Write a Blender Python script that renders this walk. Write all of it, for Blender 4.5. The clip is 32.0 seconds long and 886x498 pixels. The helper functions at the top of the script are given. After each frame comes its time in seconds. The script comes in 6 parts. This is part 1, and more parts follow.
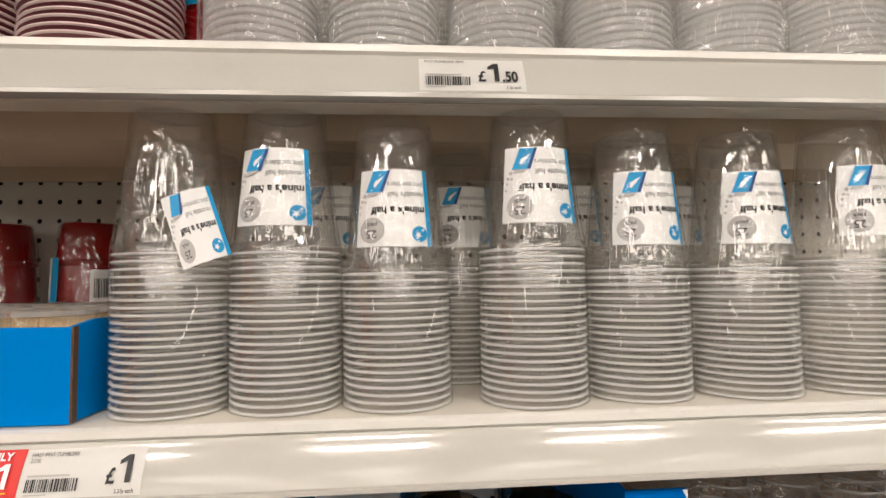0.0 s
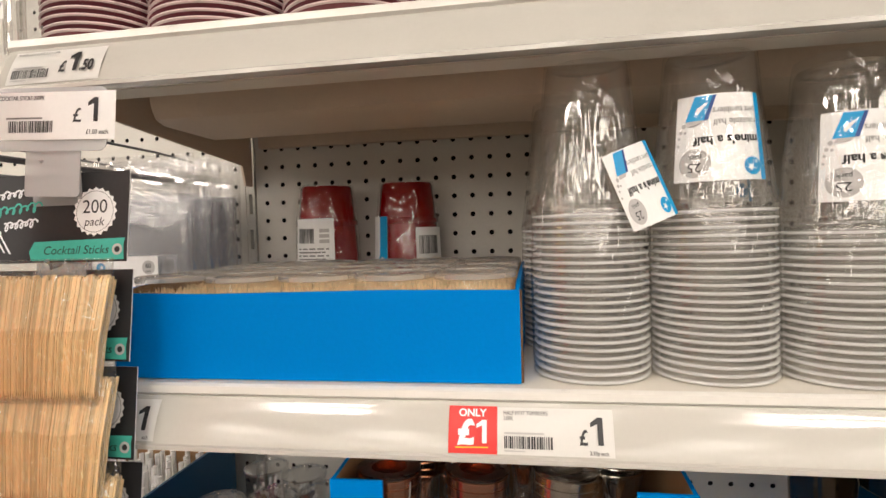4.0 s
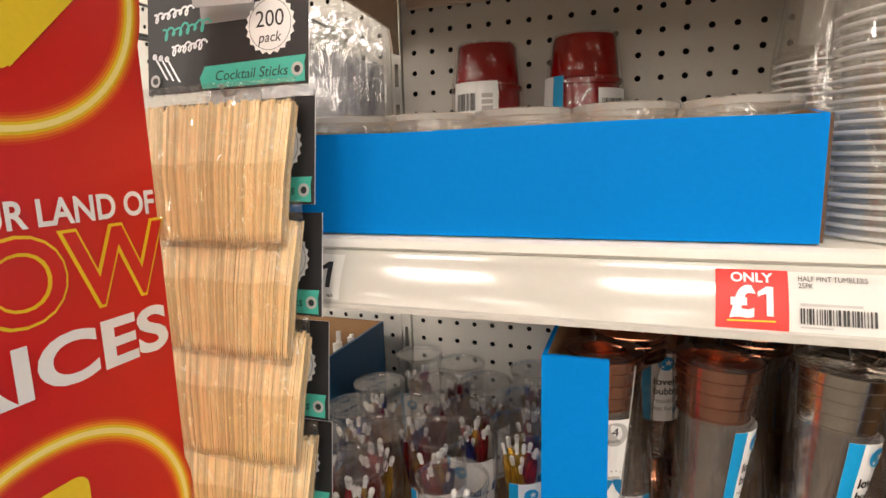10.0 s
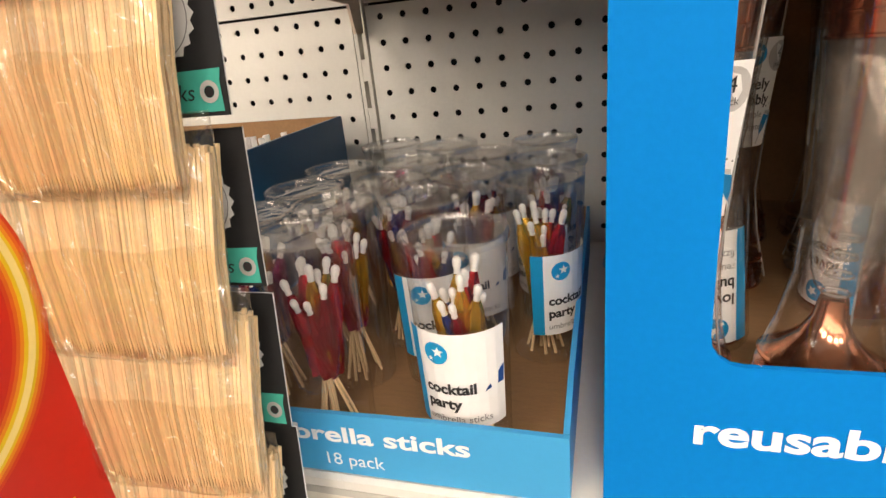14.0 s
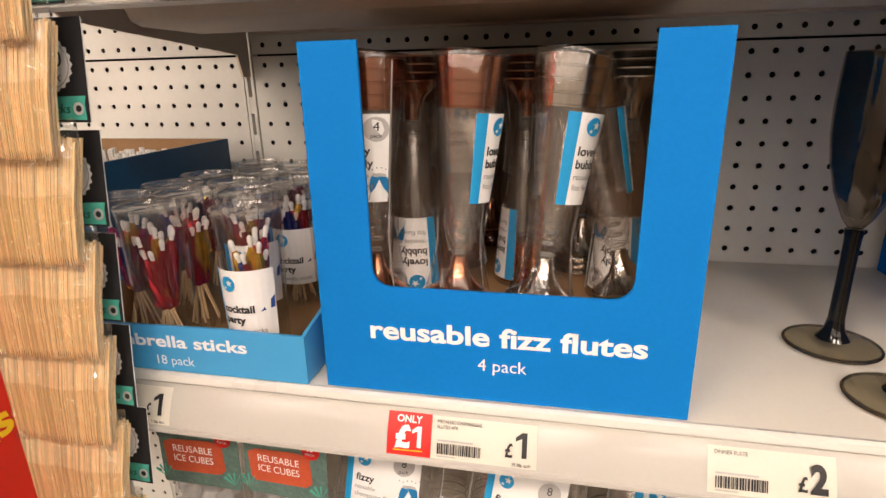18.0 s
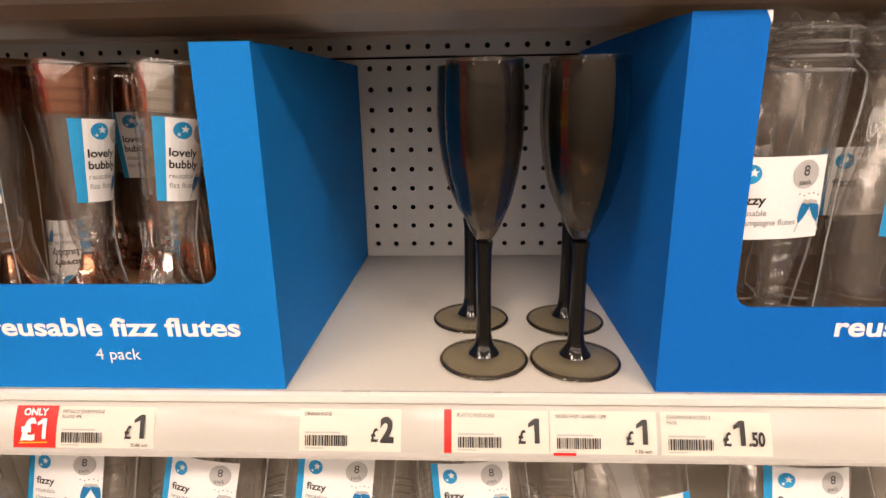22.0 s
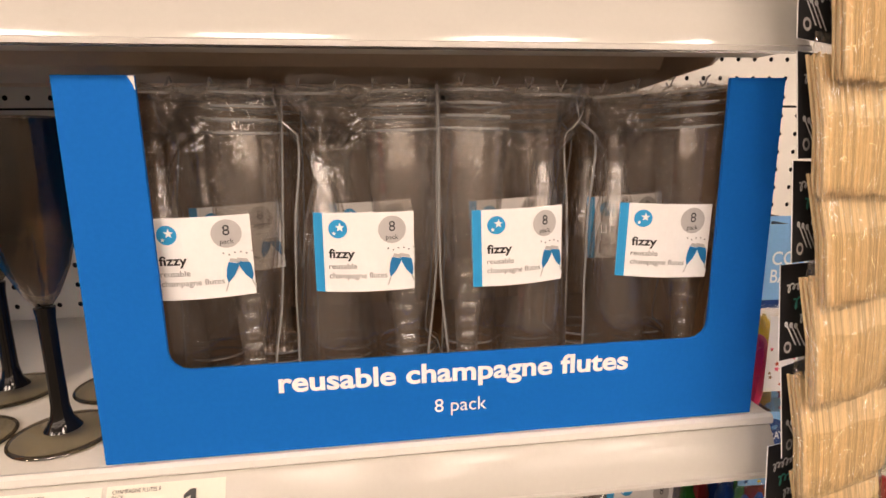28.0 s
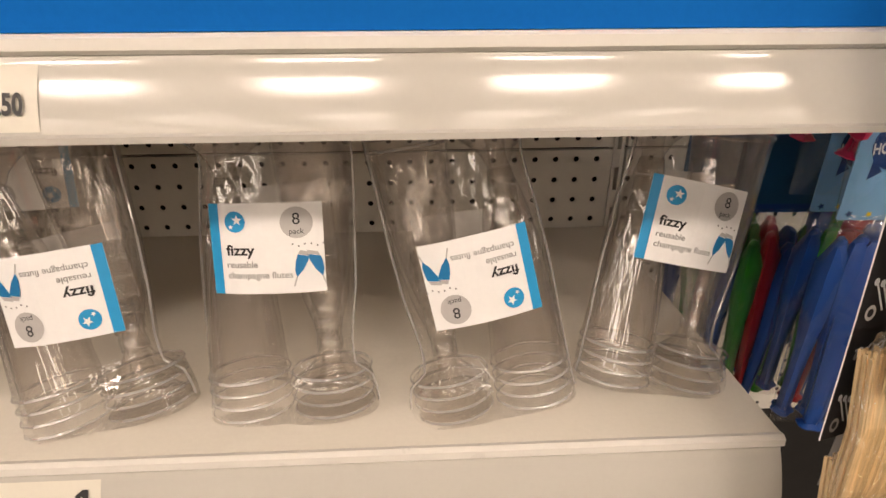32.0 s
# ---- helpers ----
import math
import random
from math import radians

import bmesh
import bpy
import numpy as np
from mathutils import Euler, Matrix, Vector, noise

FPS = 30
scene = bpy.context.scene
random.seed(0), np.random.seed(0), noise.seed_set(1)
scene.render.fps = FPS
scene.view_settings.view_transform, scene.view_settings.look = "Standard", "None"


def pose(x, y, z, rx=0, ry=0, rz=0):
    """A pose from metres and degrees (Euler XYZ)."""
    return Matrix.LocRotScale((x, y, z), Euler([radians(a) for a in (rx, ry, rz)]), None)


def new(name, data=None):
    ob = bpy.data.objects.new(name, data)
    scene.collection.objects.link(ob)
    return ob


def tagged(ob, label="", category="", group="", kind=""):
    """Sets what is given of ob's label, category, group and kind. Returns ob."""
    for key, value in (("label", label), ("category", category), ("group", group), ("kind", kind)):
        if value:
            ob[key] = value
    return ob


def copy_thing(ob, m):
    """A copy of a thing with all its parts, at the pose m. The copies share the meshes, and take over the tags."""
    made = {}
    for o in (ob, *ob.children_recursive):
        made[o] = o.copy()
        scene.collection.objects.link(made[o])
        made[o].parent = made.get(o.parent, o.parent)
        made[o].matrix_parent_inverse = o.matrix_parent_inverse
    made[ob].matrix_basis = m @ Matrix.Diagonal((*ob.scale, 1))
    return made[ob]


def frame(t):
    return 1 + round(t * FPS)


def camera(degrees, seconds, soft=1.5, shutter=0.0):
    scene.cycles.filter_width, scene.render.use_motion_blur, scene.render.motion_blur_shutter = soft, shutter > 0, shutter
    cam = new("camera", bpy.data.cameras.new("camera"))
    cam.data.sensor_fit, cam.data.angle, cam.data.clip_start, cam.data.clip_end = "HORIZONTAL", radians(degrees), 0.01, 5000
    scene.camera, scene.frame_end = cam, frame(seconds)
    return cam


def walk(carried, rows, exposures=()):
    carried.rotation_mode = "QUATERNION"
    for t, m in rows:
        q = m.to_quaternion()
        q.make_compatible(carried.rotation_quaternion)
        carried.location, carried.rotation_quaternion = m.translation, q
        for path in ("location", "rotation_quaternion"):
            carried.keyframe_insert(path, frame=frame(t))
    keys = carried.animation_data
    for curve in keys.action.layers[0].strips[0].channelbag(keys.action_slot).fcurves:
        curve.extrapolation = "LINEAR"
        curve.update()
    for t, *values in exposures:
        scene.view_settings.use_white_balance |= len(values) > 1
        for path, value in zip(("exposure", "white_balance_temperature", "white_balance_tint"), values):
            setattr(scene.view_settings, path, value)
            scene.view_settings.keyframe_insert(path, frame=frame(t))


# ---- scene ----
cam = camera(78.0, 32.0)
# seconds, then place in metres and turn in degrees
PATH = [
    (0, -0.0105, -0.0044, 1.5942, 93.56, 0.87, -4.74),
    (0.5, -0.0520, -0.0082, 1.5939, 93.27, 1.06, -3.11),
    (1, -0.0753, -0.0074, 1.5936, 93.05, 1.21, -1.46),
    (1.5, -0.0956, -0.0059, 1.5823, 92.16, 0.82, 0.07),
    (2, -0.1008, -0.0131, 1.5837, 91.38, 0.92, 1.16),
    (2.5, -0.1196, -0.0196, 1.5888, 90.88, 1.23, 1.86),
    (3, -0.1483, -0.0156, 1.5906, 90.12, 1.27, 3.37),
    (3.5, -0.1842, -0.0058, 1.5956, 89.14, 1.42, 6.46),
    (4, -0.2219, 0.0129, 1.6099, 88.12, 1.69, 9.32),
    (4.5, -0.2501, 0.0369, 1.6248, 87.10, 1.92, 11.47),
    (6.5, -0.3063, 0.1307, 1.6503, 81.28, 3.39, 13.52),
    (7, -0.3165, 0.1221, 1.6313, 80.87, 2.75, 14.26),
    (7.5, -0.3250, 0.1040, 1.6241, 80.79, 2.16, 15.80),
    (8, -0.3320, 0.0783, 1.6243, 81.43, 1.63, 17.71),
    (8.5, -0.3288, 0.0710, 1.6212, 81.80, 1.48, 19.13),
    (9, -0.3221, 0.0712, 1.6021, 81.55, 1.32, 19.72),
    (9.5, -0.3163, 0.0736, 1.5772, 80.79, 1.36, 19.69),
    (10, -0.3190, 0.0687, 1.5521, 80.39, 1.56, 19.52),
    (10.5, -0.3263, 0.0836, 1.5161, 78.55, 2.61, 19.16),
    (11, -0.3286, 0.0928, 1.4999, 77.02, 3.36, 19.06),
    (11.5, -0.3367, 0.1071, 1.4766, 75.08, 4.31, 18.64),
    (12, -0.3511, 0.1270, 1.4491, 73.18, 5.13, 17.91),
    (12.5, -0.3598, 0.1520, 1.4283, 71.54, 5.62, 16.95),
    (13, -0.3666, 0.1634, 1.4179, 70.42, 5.61, 16.23),
    (13.5, -0.3696, 0.1723, 1.4129, 69.57, 5.78, 15.77),
    (15.5, -0.3730, 0.1804, 1.3848, 67.26, 4.70, 14.94),
    (16, -0.3587, 0.1613, 1.3825, 67.04, 4.35, 14.95),
    (16.5, -0.3238, 0.1327, 1.3763, 67.44, 3.12, 15.17),
    (17, -0.2798, 0.1052, 1.3799, 68.21, 2.19, 14.74),
    (17.5, -0.2369, 0.0754, 1.3939, 70.58, 1.52, 13.37),
    (18, -0.2078, 0.0477, 1.4086, 72.81, 1.18, 11.89),
    (18.5, -0.1983, 0.0334, 1.4151, 74.81, 1.03, 10.81),
    (19, -0.1930, 0.0303, 1.4152, 75.31, 1.13, 10.27),
    (19.5, -0.1770, 0.0277, 1.4141, 75.24, 1.45, 9.56),
    (20, -0.1543, 0.0305, 1.4024, 74.73, 1.60, 7.60),
    (20.5, -0.1284, 0.0343, 1.3925, 74.06, 1.66, 5.80),
    (21, -0.0860, 0.0363, 1.3896, 73.47, 1.51, 3.55),
    (21.5, -0.0275, 0.0335, 1.3910, 73.47, 1.01, 2.56),
    (22, 0.0158, 0.0278, 1.3987, 74.29, 0.94, 2.47),
    (22.5, 0.0305, 0.0209, 1.4021, 75.29, 0.85, 3.00),
    (23, 0.0369, 0.0236, 1.4014, 75.88, 1.05, 3.80),
    (23.5, 0.0470, 0.0360, 1.4011, 76.27, 1.42, 3.87),
    (24, 0.0706, 0.0411, 1.4019, 76.51, 1.75, 3.62),
    (24.5, 0.1268, 0.0395, 1.4023, 76.71, 1.66, 2.30),
    (25, 0.1716, 0.0359, 1.4010, 76.87, 1.48, 0.65),
    (25.5, 0.1866, 0.0371, 1.4014, 76.99, 1.17, -1.02),
    (26, 0.2015, 0.0372, 1.4028, 77.26, 0.89, -2.10),
    (26.5, 0.2407, 0.0343, 1.4050, 77.83, 0.70, -3.32),
    (28.5, 0.3406, 0.0216, 1.4049, 78.64, 0.64, -8.34),
    (29, 0.3443, 0.0370, 1.3799, 78.39, 0.66, -8.33),
    (29.5, 0.3587, 0.0574, 1.3401, 77.46, 0.93, -7.12),
    (30, 0.3725, 0.0822, 1.2945, 75.50, 1.20, -5.34),
    (30.5, 0.3838, 0.1011, 1.2630, 73.16, 0.89, -4.07),
    (31, 0.3899, 0.1144, 1.2317, 69.26, 0.58, -3.32),
    (31.5, 0.3918, 0.1207, 1.2179, 66.99, 0.42, -3.00),
    (32, 0.3907, 0.1200, 1.2057, 65.18, 0.28, -2.66),
]
walk(cam, [(t, pose(x, y, z, rx, ry, rz)) for t, x, y, z, rx, ry, rz in PATH],
     exposures=[(0.0, -0.45, 6300, 10), (4.0, -0.3, 6400, 10), (8.0, -0.3, 6500, 11), (12.0, 0.15, 6700, 10), (16.0, 0.25, 6900, 13), (19.0, -0.15, 7000, 17), (21.0, 0.1, 7000, 17), (23.0, -0.2, 7300, 21), (26.0, -0.2, 7400, 21), (30.0, -0.18, 7400, 21), (31.0, -0.4, 7300, 18), (32.0, -0.4, 7100, 16)])

# ---- world and lamps: a closed shop hall lit by ceiling lights in rows ----
world = bpy.data.worlds.new("world")
scene.world = world
world.use_nodes = True
world.node_tree.nodes["Background"].inputs["Color"].default_value = (0.9, 0.92, 1.0, 1)
world.node_tree.nodes["Background"].inputs["Strength"].default_value = 0.02
CEILING, LAMP_COLOUR, GLOW = 3.2, (1.0, 0.885, 0.775), 11.0
LAMP_XS = tuple(-0.15 + 1.27 * k for k in range(-6, 7))
# the rows of lamps over the aisle (middle, length and watts), then the lamps further off (middle and length)
LAMP_ROWS = ((-1.70, 0.35, 38.0), (-3.60, 1.20, 22.0), (-5.40, 1.20, 20.0))
LAMP_RUNS = ((-7.0, 1.60), (-9.0, 1.60), (-11.75, 3.00), (-15.55, 3.50))
scene.cycles.transparent_max_bounces = 48


# ---- materials ----
def nodes_of(name):
    m = bpy.data.materials.new(name)
    m.use_nodes = True
    nt = m.node_tree
    return m, nt, nt.nodes["Principled BSDF"]


def mat(name, colour, rough=0.5, metal=0.0, spec=0.5, var=0.06, scale=30.0, bump=0.0, fine=300.0, coat=0.0, spread=0.0, dirt=0.0, stretch=(1, 1, 1)):
    """A painted, plastic, paper or wooden surface: base colour with coarse and fine variation, dirt specks and fine relief."""
    m, nt, b = nodes_of(name)
    n, l = nt.nodes, nt.links
    tc = n.new("ShaderNodeTexCoord")
    mp = n.new("ShaderNodeMapping")
    mp.inputs["Scale"].default_value = stretch
    l.new(tc.outputs["Object"], mp.inputs["Vector"])
    big, small = n.new("ShaderNodeTexNoise"), n.new("ShaderNodeTexNoise")
    big.inputs["Scale"].default_value, big.inputs["Detail"].default_value = scale, 4
    small.inputs["Scale"].default_value, small.inputs["Detail"].default_value = fine, 3
    for q in (big, small):
        l.new(mp.outputs["Vector"], q.inputs["Vector"])
    add = n.new("ShaderNodeMath")
    add.operation = "ADD"
    l.new(big.outputs["Fac"], add.inputs[0])
    l.new(small.outputs["Fac"], add.inputs[1])
    rng = n.new("ShaderNodeMapRange")
    rng.inputs["From Min"].default_value, rng.inputs["From Max"].default_value = 0.6, 1.4
    rng.inputs["To Min"].default_value, rng.inputs["To Max"].default_value = 1 - var, 1 + var
    l.new(add.outputs[0], rng.inputs["Value"])
    hsv = n.new("ShaderNodeHueSaturation")
    hsv.inputs["Color"].default_value = (*colour, 1)
    l.new(rng.outputs[0], hsv.inputs["Value"])
    out = hsv.outputs["Color"]
    if spread:
        info = n.new("ShaderNodeNewGeometry")
        r2 = n.new("ShaderNodeMapRange")
        r2.inputs["To Min"].default_value, r2.inputs["To Max"].default_value = 1 - spread, 1 + spread
        l.new(info.outputs["Random Per Island"], r2.inputs["Value"])
        mul = n.new("ShaderNodeMath")
        mul.operation = "MULTIPLY"
        l.new(rng.outputs[0], mul.inputs[0])
        l.new(r2.outputs[0], mul.inputs[1])
        l.new(mul.outputs[0], hsv.inputs["Value"])
    if dirt:
        spots = n.new("ShaderNodeTexNoise")
        spots.inputs["Scale"].default_value, spots.inputs["Detail"].default_value, spots.inputs["Roughness"].default_value = 14, 6, 0.7
        l.new(tc.outputs["Object"], spots.inputs["Vector"])
        r3 = n.new("ShaderNodeMapRange")
        r3.inputs["From Min"].default_value, r3.inputs["From Max"].default_value = 0.6, 0.75
        r3.inputs["To Max"].default_value = dirt
        l.new(spots.outputs["Fac"], r3.inputs["Value"])
        mix = n.new("ShaderNodeMix")
        mix.data_type = "RGBA"
        mix.inputs["B"].default_value = (0.25, 0.2, 0.15, 1)
        l.new(r3.outputs[0], mix.inputs["Factor"])
        l.new(out, mix.inputs["A"])
        out = mix.outputs["Result"]
    l.new(out, b.inputs["Base Color"])
    rr = n.new("ShaderNodeMapRange")
    rr.inputs["To Min"].default_value, rr.inputs["To Max"].default_value = max(0.03, rough - 0.08), min(1, rough + 0.08)
    l.new(big.outputs["Fac"], rr.inputs["Value"])
    l.new(rr.outputs[0], b.inputs["Roughness"])
    b.inputs["Metallic"].default_value = metal
    b.inputs["Specular IOR Level"].default_value = spec
    b.inputs["Coat Weight"].default_value = coat
    b.inputs["Coat Roughness"].default_value = 0.12
    if bump:
        bp = n.new("ShaderNodeBump")
        bp.inputs["Strength"].default_value, bp.inputs["Distance"].default_value = bump, 0.002
        l.new(add.outputs[0], bp.inputs["Height"])
        l.new(bp.outputs[0], b.inputs["Normal"])
    return m


def clear(name, tint=(1, 1, 1), gloss=0.12, haze=0.05, rough=0.08, wrinkle=0.0, scale=40.0, stretch=(1, 1, 1), edge=5.0, half_way=0.3, crease=0.0, depth=0.008):
    """Thin clear plastic: see-through with a tint, a little milky haze and a fresnel gloss that wrinkles break up."""
    m = bpy.data.materials.new(name)
    m.use_nodes = True
    nt = m.node_tree
    n, l = nt.nodes, nt.links
    n.remove(n["Principled BSDF"])
    tr, gl, di = n.new("ShaderNodeBsdfTransparent"), n.new("ShaderNodeBsdfGlossy"), n.new("ShaderNodeBsdfTranslucent")
    df = n.new("ShaderNodeBsdfDiffuse")
    half = n.new("ShaderNodeMixShader")
    tr.inputs["Color"].default_value = (*tint, 1)
    for q in (di, df):
        q.inputs["Color"].default_value = tuple(0.9 * c for c in tint) + (1,)
    gl.inputs["Roughness"].default_value = rough
    half.inputs["Fac"].default_value = half_way
    l.new(df.outputs[0], half.inputs[1])
    l.new(di.outputs[0], half.inputs[2])
    hz, mx = n.new("ShaderNodeMixShader"), n.new("ShaderNodeMixShader")
    hz.inputs["Fac"].default_value = haze
    l.new(tr.outputs[0], hz.inputs[1])
    l.new(half.outputs[0], hz.inputs[2])
    fr, pw, ad = n.new("ShaderNodeLayerWeight"), n.new("ShaderNodeMath"), n.new("ShaderNodeMath")
    fr.inputs["Blend"].default_value = 0.5
    pw.operation, ad.operation, ad.use_clamp = "POWER", "MULTIPLY_ADD", True
    pw.inputs[1].default_value = edge
    ad.inputs[1].default_value, ad.inputs[2].default_value = 0.55, gloss
    l.new(fr.outputs["Facing"], pw.inputs[0])
    l.new(pw.outputs[0], ad.inputs[0])
    l.new(ad.outputs[0], mx.inputs["Fac"])
    l.new(hz.outputs[0], mx.inputs[1])
    l.new(gl.outputs[0], mx.inputs[2])
    if wrinkle:
        tc, mp, ns, bp = n.new("ShaderNodeTexCoord"), n.new("ShaderNodeMapping"), n.new("ShaderNodeTexNoise"), n.new("ShaderNodeBump")
        mp.inputs["Scale"].default_value = stretch
        ns.inputs["Scale"].default_value, ns.inputs["Detail"].default_value, ns.inputs["Distortion"].default_value = scale, 1.5, 0.8
        bp.inputs["Strength"].default_value, bp.inputs["Distance"].default_value = wrinkle, depth
        l.new(tc.outputs["Object"], mp.inputs["Vector"])
        l.new(mp.outputs[0], ns.inputs["Vector"])
        l.new(ns.outputs["Fac"], bp.inputs["Height"])
        out = bp.outputs[0]
        if crease:
            # sharp folds: thin ridges where a second noise crosses its middle
            n2, sub, ab, lo, b2 = n.new("ShaderNodeTexNoise"), n.new("ShaderNodeMath"), n.new("ShaderNodeMath"), n.new("ShaderNodeMapRange"), n.new("ShaderNodeBump")
            n2.inputs["Scale"].default_value, n2.inputs["Detail"].default_value, n2.inputs["Distortion"].default_value = scale * 0.8, 2, 1.2
            sub.operation, ab.operation = "SUBTRACT", "ABSOLUTE"
            sub.inputs[1].default_value = 0.5
            lo.inputs["From Max"].default_value = 0.055
            lo.inputs["To Min"].default_value, lo.inputs["To Max"].default_value = 1.0, 0.0
            b2.inputs["Strength"].default_value, b2.inputs["Distance"].default_value = crease, 0.003
            l.new(mp.outputs[0], n2.inputs["Vector"])
            l.new(n2.outputs["Fac"], sub.inputs[0])
            l.new(sub.outputs[0], ab.inputs[0])
            l.new(ab.outputs[0], lo.inputs["Value"])
            l.new(lo.outputs[0], b2.inputs["Height"])
            l.new(bp.outputs[0], b2.inputs["Normal"])
            out = b2.outputs[0]
        l.new(out, gl.inputs["Normal"])
    l.new(mx.outputs[0], n["Material Output"].inputs["Surface"])
    return m


def random_hue(name, colours, rough, metal):
    """One of a few colours, picked by the object."""
    m, nt, b = nodes_of(name)
    info, ramp = nt.nodes.new("ShaderNodeObjectInfo"), nt.nodes.new("ShaderNodeValToRGB")
    ramp.color_ramp.interpolation = "CONSTANT"
    el = ramp.color_ramp.elements
    while len(el) < len(colours):
        el.new(0.5)
    for k, c in enumerate(colours):
        el[k].position, el[k].color = k / len(colours), (*c, 1)
    nt.links.new(info.outputs["Random"], ramp.inputs["Fac"])
    nt.links.new(ramp.outputs["Color"], b.inputs["Base Color"])
    b.inputs["Roughness"].default_value, b.inputs["Metallic"].default_value = rough, metal
    return m


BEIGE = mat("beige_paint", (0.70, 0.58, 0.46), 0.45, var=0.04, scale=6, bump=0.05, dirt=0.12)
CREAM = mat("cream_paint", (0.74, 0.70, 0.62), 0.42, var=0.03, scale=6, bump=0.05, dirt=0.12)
RAIL = mat("rail_plastic", (0.55, 0.535, 0.49), 0.14, var=0.02, scale=8, coat=0.35, dirt=0.10)
LIP = mat("white_lip", (0.76, 0.74, 0.69), 0.3, var=0.02, dirt=0.08)
PEG_PAINT = mat("pegboard_paint", (0.74, 0.72, 0.66), 0.5, var=0.03, scale=9, dirt=0.06)
SHADE_BLACK = mat("shade_black", (0.012, 0.011, 0.01), 0.9, var=0.1)
STEEL = mat("dark_wire", (0.16, 0.16, 0.17), 0.35, 0.9, var=0.1)
BLUE = mat("blue_card", (0.0, 0.140, 0.52), 0.5, spec=0.04, var=0.05, scale=7, bump=0.05)
BLUE2 = mat("mid_blue_card", (0.0, 0.200, 0.60), 0.5, spec=0.04, var=0.05, scale=7, bump=0.05)
SKYBLUE = mat("sky_blue_card", (0.05, 0.36, 0.70), 0.42, var=0.03, scale=9, bump=0.03)
NAVY = mat("navy_card", (0.004, 0.075, 0.18), 0.45, var=0.06, bump=0.04)
KRAFT = mat("raw_cardboard", (0.33, 0.19, 0.09), 0.85, var=0.12, scale=60, bump=0.15, stretch=(1, 6, 1))
# Raw cardboard with the corner's shade put into its colour.
SHADED_KRAFT = mat("shaded_cut_board", (0.10, 0.055, 0.03), 0.85, var=0.3, scale=200)
PAPER = mat("white_paper", (0.84, 0.84, 0.83), 0.5, var=0.025, bump=0.02)
RAIL_PAPER = mat("rail_label_paper", (0.68, 0.67, 0.64), 0.4, var=0.02)
LABEL_CREAM = mat("shelf_label_paper", (0.72, 0.69, 0.60), 0.45, var=0.02)
WHITE_INK = mat("white_ink", (0.86, 0.88, 0.9), 0.5, var=0.02)
BLACK_INK = mat("black_ink", (0.02, 0.02, 0.022), 0.5, var=0.1)
GREY_INK = mat("grey_ink", (0.22, 0.22, 0.22), 0.5, var=0.05)
SILVER_INK = mat("pale_grey_ink", (0.48, 0.47, 0.46), 0.5, var=0.04)
CYAN_INK = mat("cyan_ink", (0.0, 0.30, 0.62), 0.45, var=0.04)
DEEP_INK = mat("deep_cyan_ink", (0.0, 0.17, 0.40), 0.45, var=0.04)
NAVY_INK = mat("navy_ink", (0.004, 0.05, 0.22), 0.45, var=0.04)
RED_INK = mat("red_ink", (0.70, 0.02, 0.015), 0.45, var=0.04)
TEAL_INK = mat("teal_ink", (0.06, 0.45, 0.36), 0.5, var=0.08)
ORANGE_INK = mat("orange_ink", (0.55, 0.09, 0.035), 0.5, var=0.12)
YELLOW_INK = mat("yellow_ink", (0.85, 0.62, 0.02), 0.5, var=0.04)
GLOW_INK = mat("pale_yellow_ink", (0.95, 0.80, 0.30), 0.5, var=0.04)
GLOW_OUTER, GLOW_MID, GLOW_INNER = (mat("neon_print", c, 0.45, var=0.04) for c in ((0.68, 0.05, 0.008), (0.76, 0.14, 0.01), (0.84, 0.30, 0.012)))
PINK_INK = mat("pink_ink", (0.8, 0.1, 0.2), 0.5, var=0.1)
PALEBLUE = mat("pale_blue_print", (0.22, 0.50, 0.82), 0.4, var=0.06)
FIN_RED = mat("red_sign_board", (0.62, 0.012, 0.008), 0.38, var=0.04, scale=5)
BLACK_CARD = mat("black_card", (0.018, 0.018, 0.02), 0.5, var=0.15, bump=0.03)
RED_PLASTIC = mat("red_plastic", (0.24, 0.003, 0.004), 0.16, spec=0.4, var=0.05, coat=0.2)
WOOD = mat("pale_stick_wood", (0.86, 0.65, 0.37), 0.5, var=0.14, scale=60, fine=500, bump=0.1, spread=0.28, stretch=(1, 1, 0.12))
TIP_WOOD = mat("pale_stick_ends", (0.90, 0.70, 0.44), 0.7, var=0.12, scale=300, fine=900, bump=0.2, spread=0.15)
PLATE_PINK = mat("pink_glaze", (0.20, 0.045, 0.06), 0.18, var=0.06, coat=0.4)
PLATE_WHITE = mat("white_rim_glaze", (0.70, 0.54, 0.54), 0.16, var=0.04, coat=0.4)
COPPER = mat("copper_plating", (0.60, 0.27, 0.16), 0.17, 1.0, var=0.06)
SILVER = mat("silver_plating", (0.74, 0.70, 0.64), 0.15, 1.0, var=0.05)
FOIL = random_hue("umbrella_foil", [(0.42, 0.008, 0.02), (0.62, 0.36, 0.04), (0.42, 0.015, 0.14), (0.50, 0.02, 0.03), (0.66, 0.40, 0.05), (0.38, 0.01, 0.03), (0.03, 0.06, 0.35)], 0.22, 0.75)
WHITE_TIP = mat("white_plastic", (0.84, 0.84, 0.82), 0.4, var=0.02)
FLOOR = mat("vinyl_floor", (0.15, 0.135, 0.12), 0.3, var=0.06, scale=4, dirt=0.2)
WALL = mat("wall_paint", (0.14, 0.13, 0.12), 0.6, var=0.04, scale=3)
BOUNCE_MOTTLE = mat("bounce_wall_mottle", (0.58, 0.53, 0.47), 0.6, var=0.35, scale=2.2, fine=9)
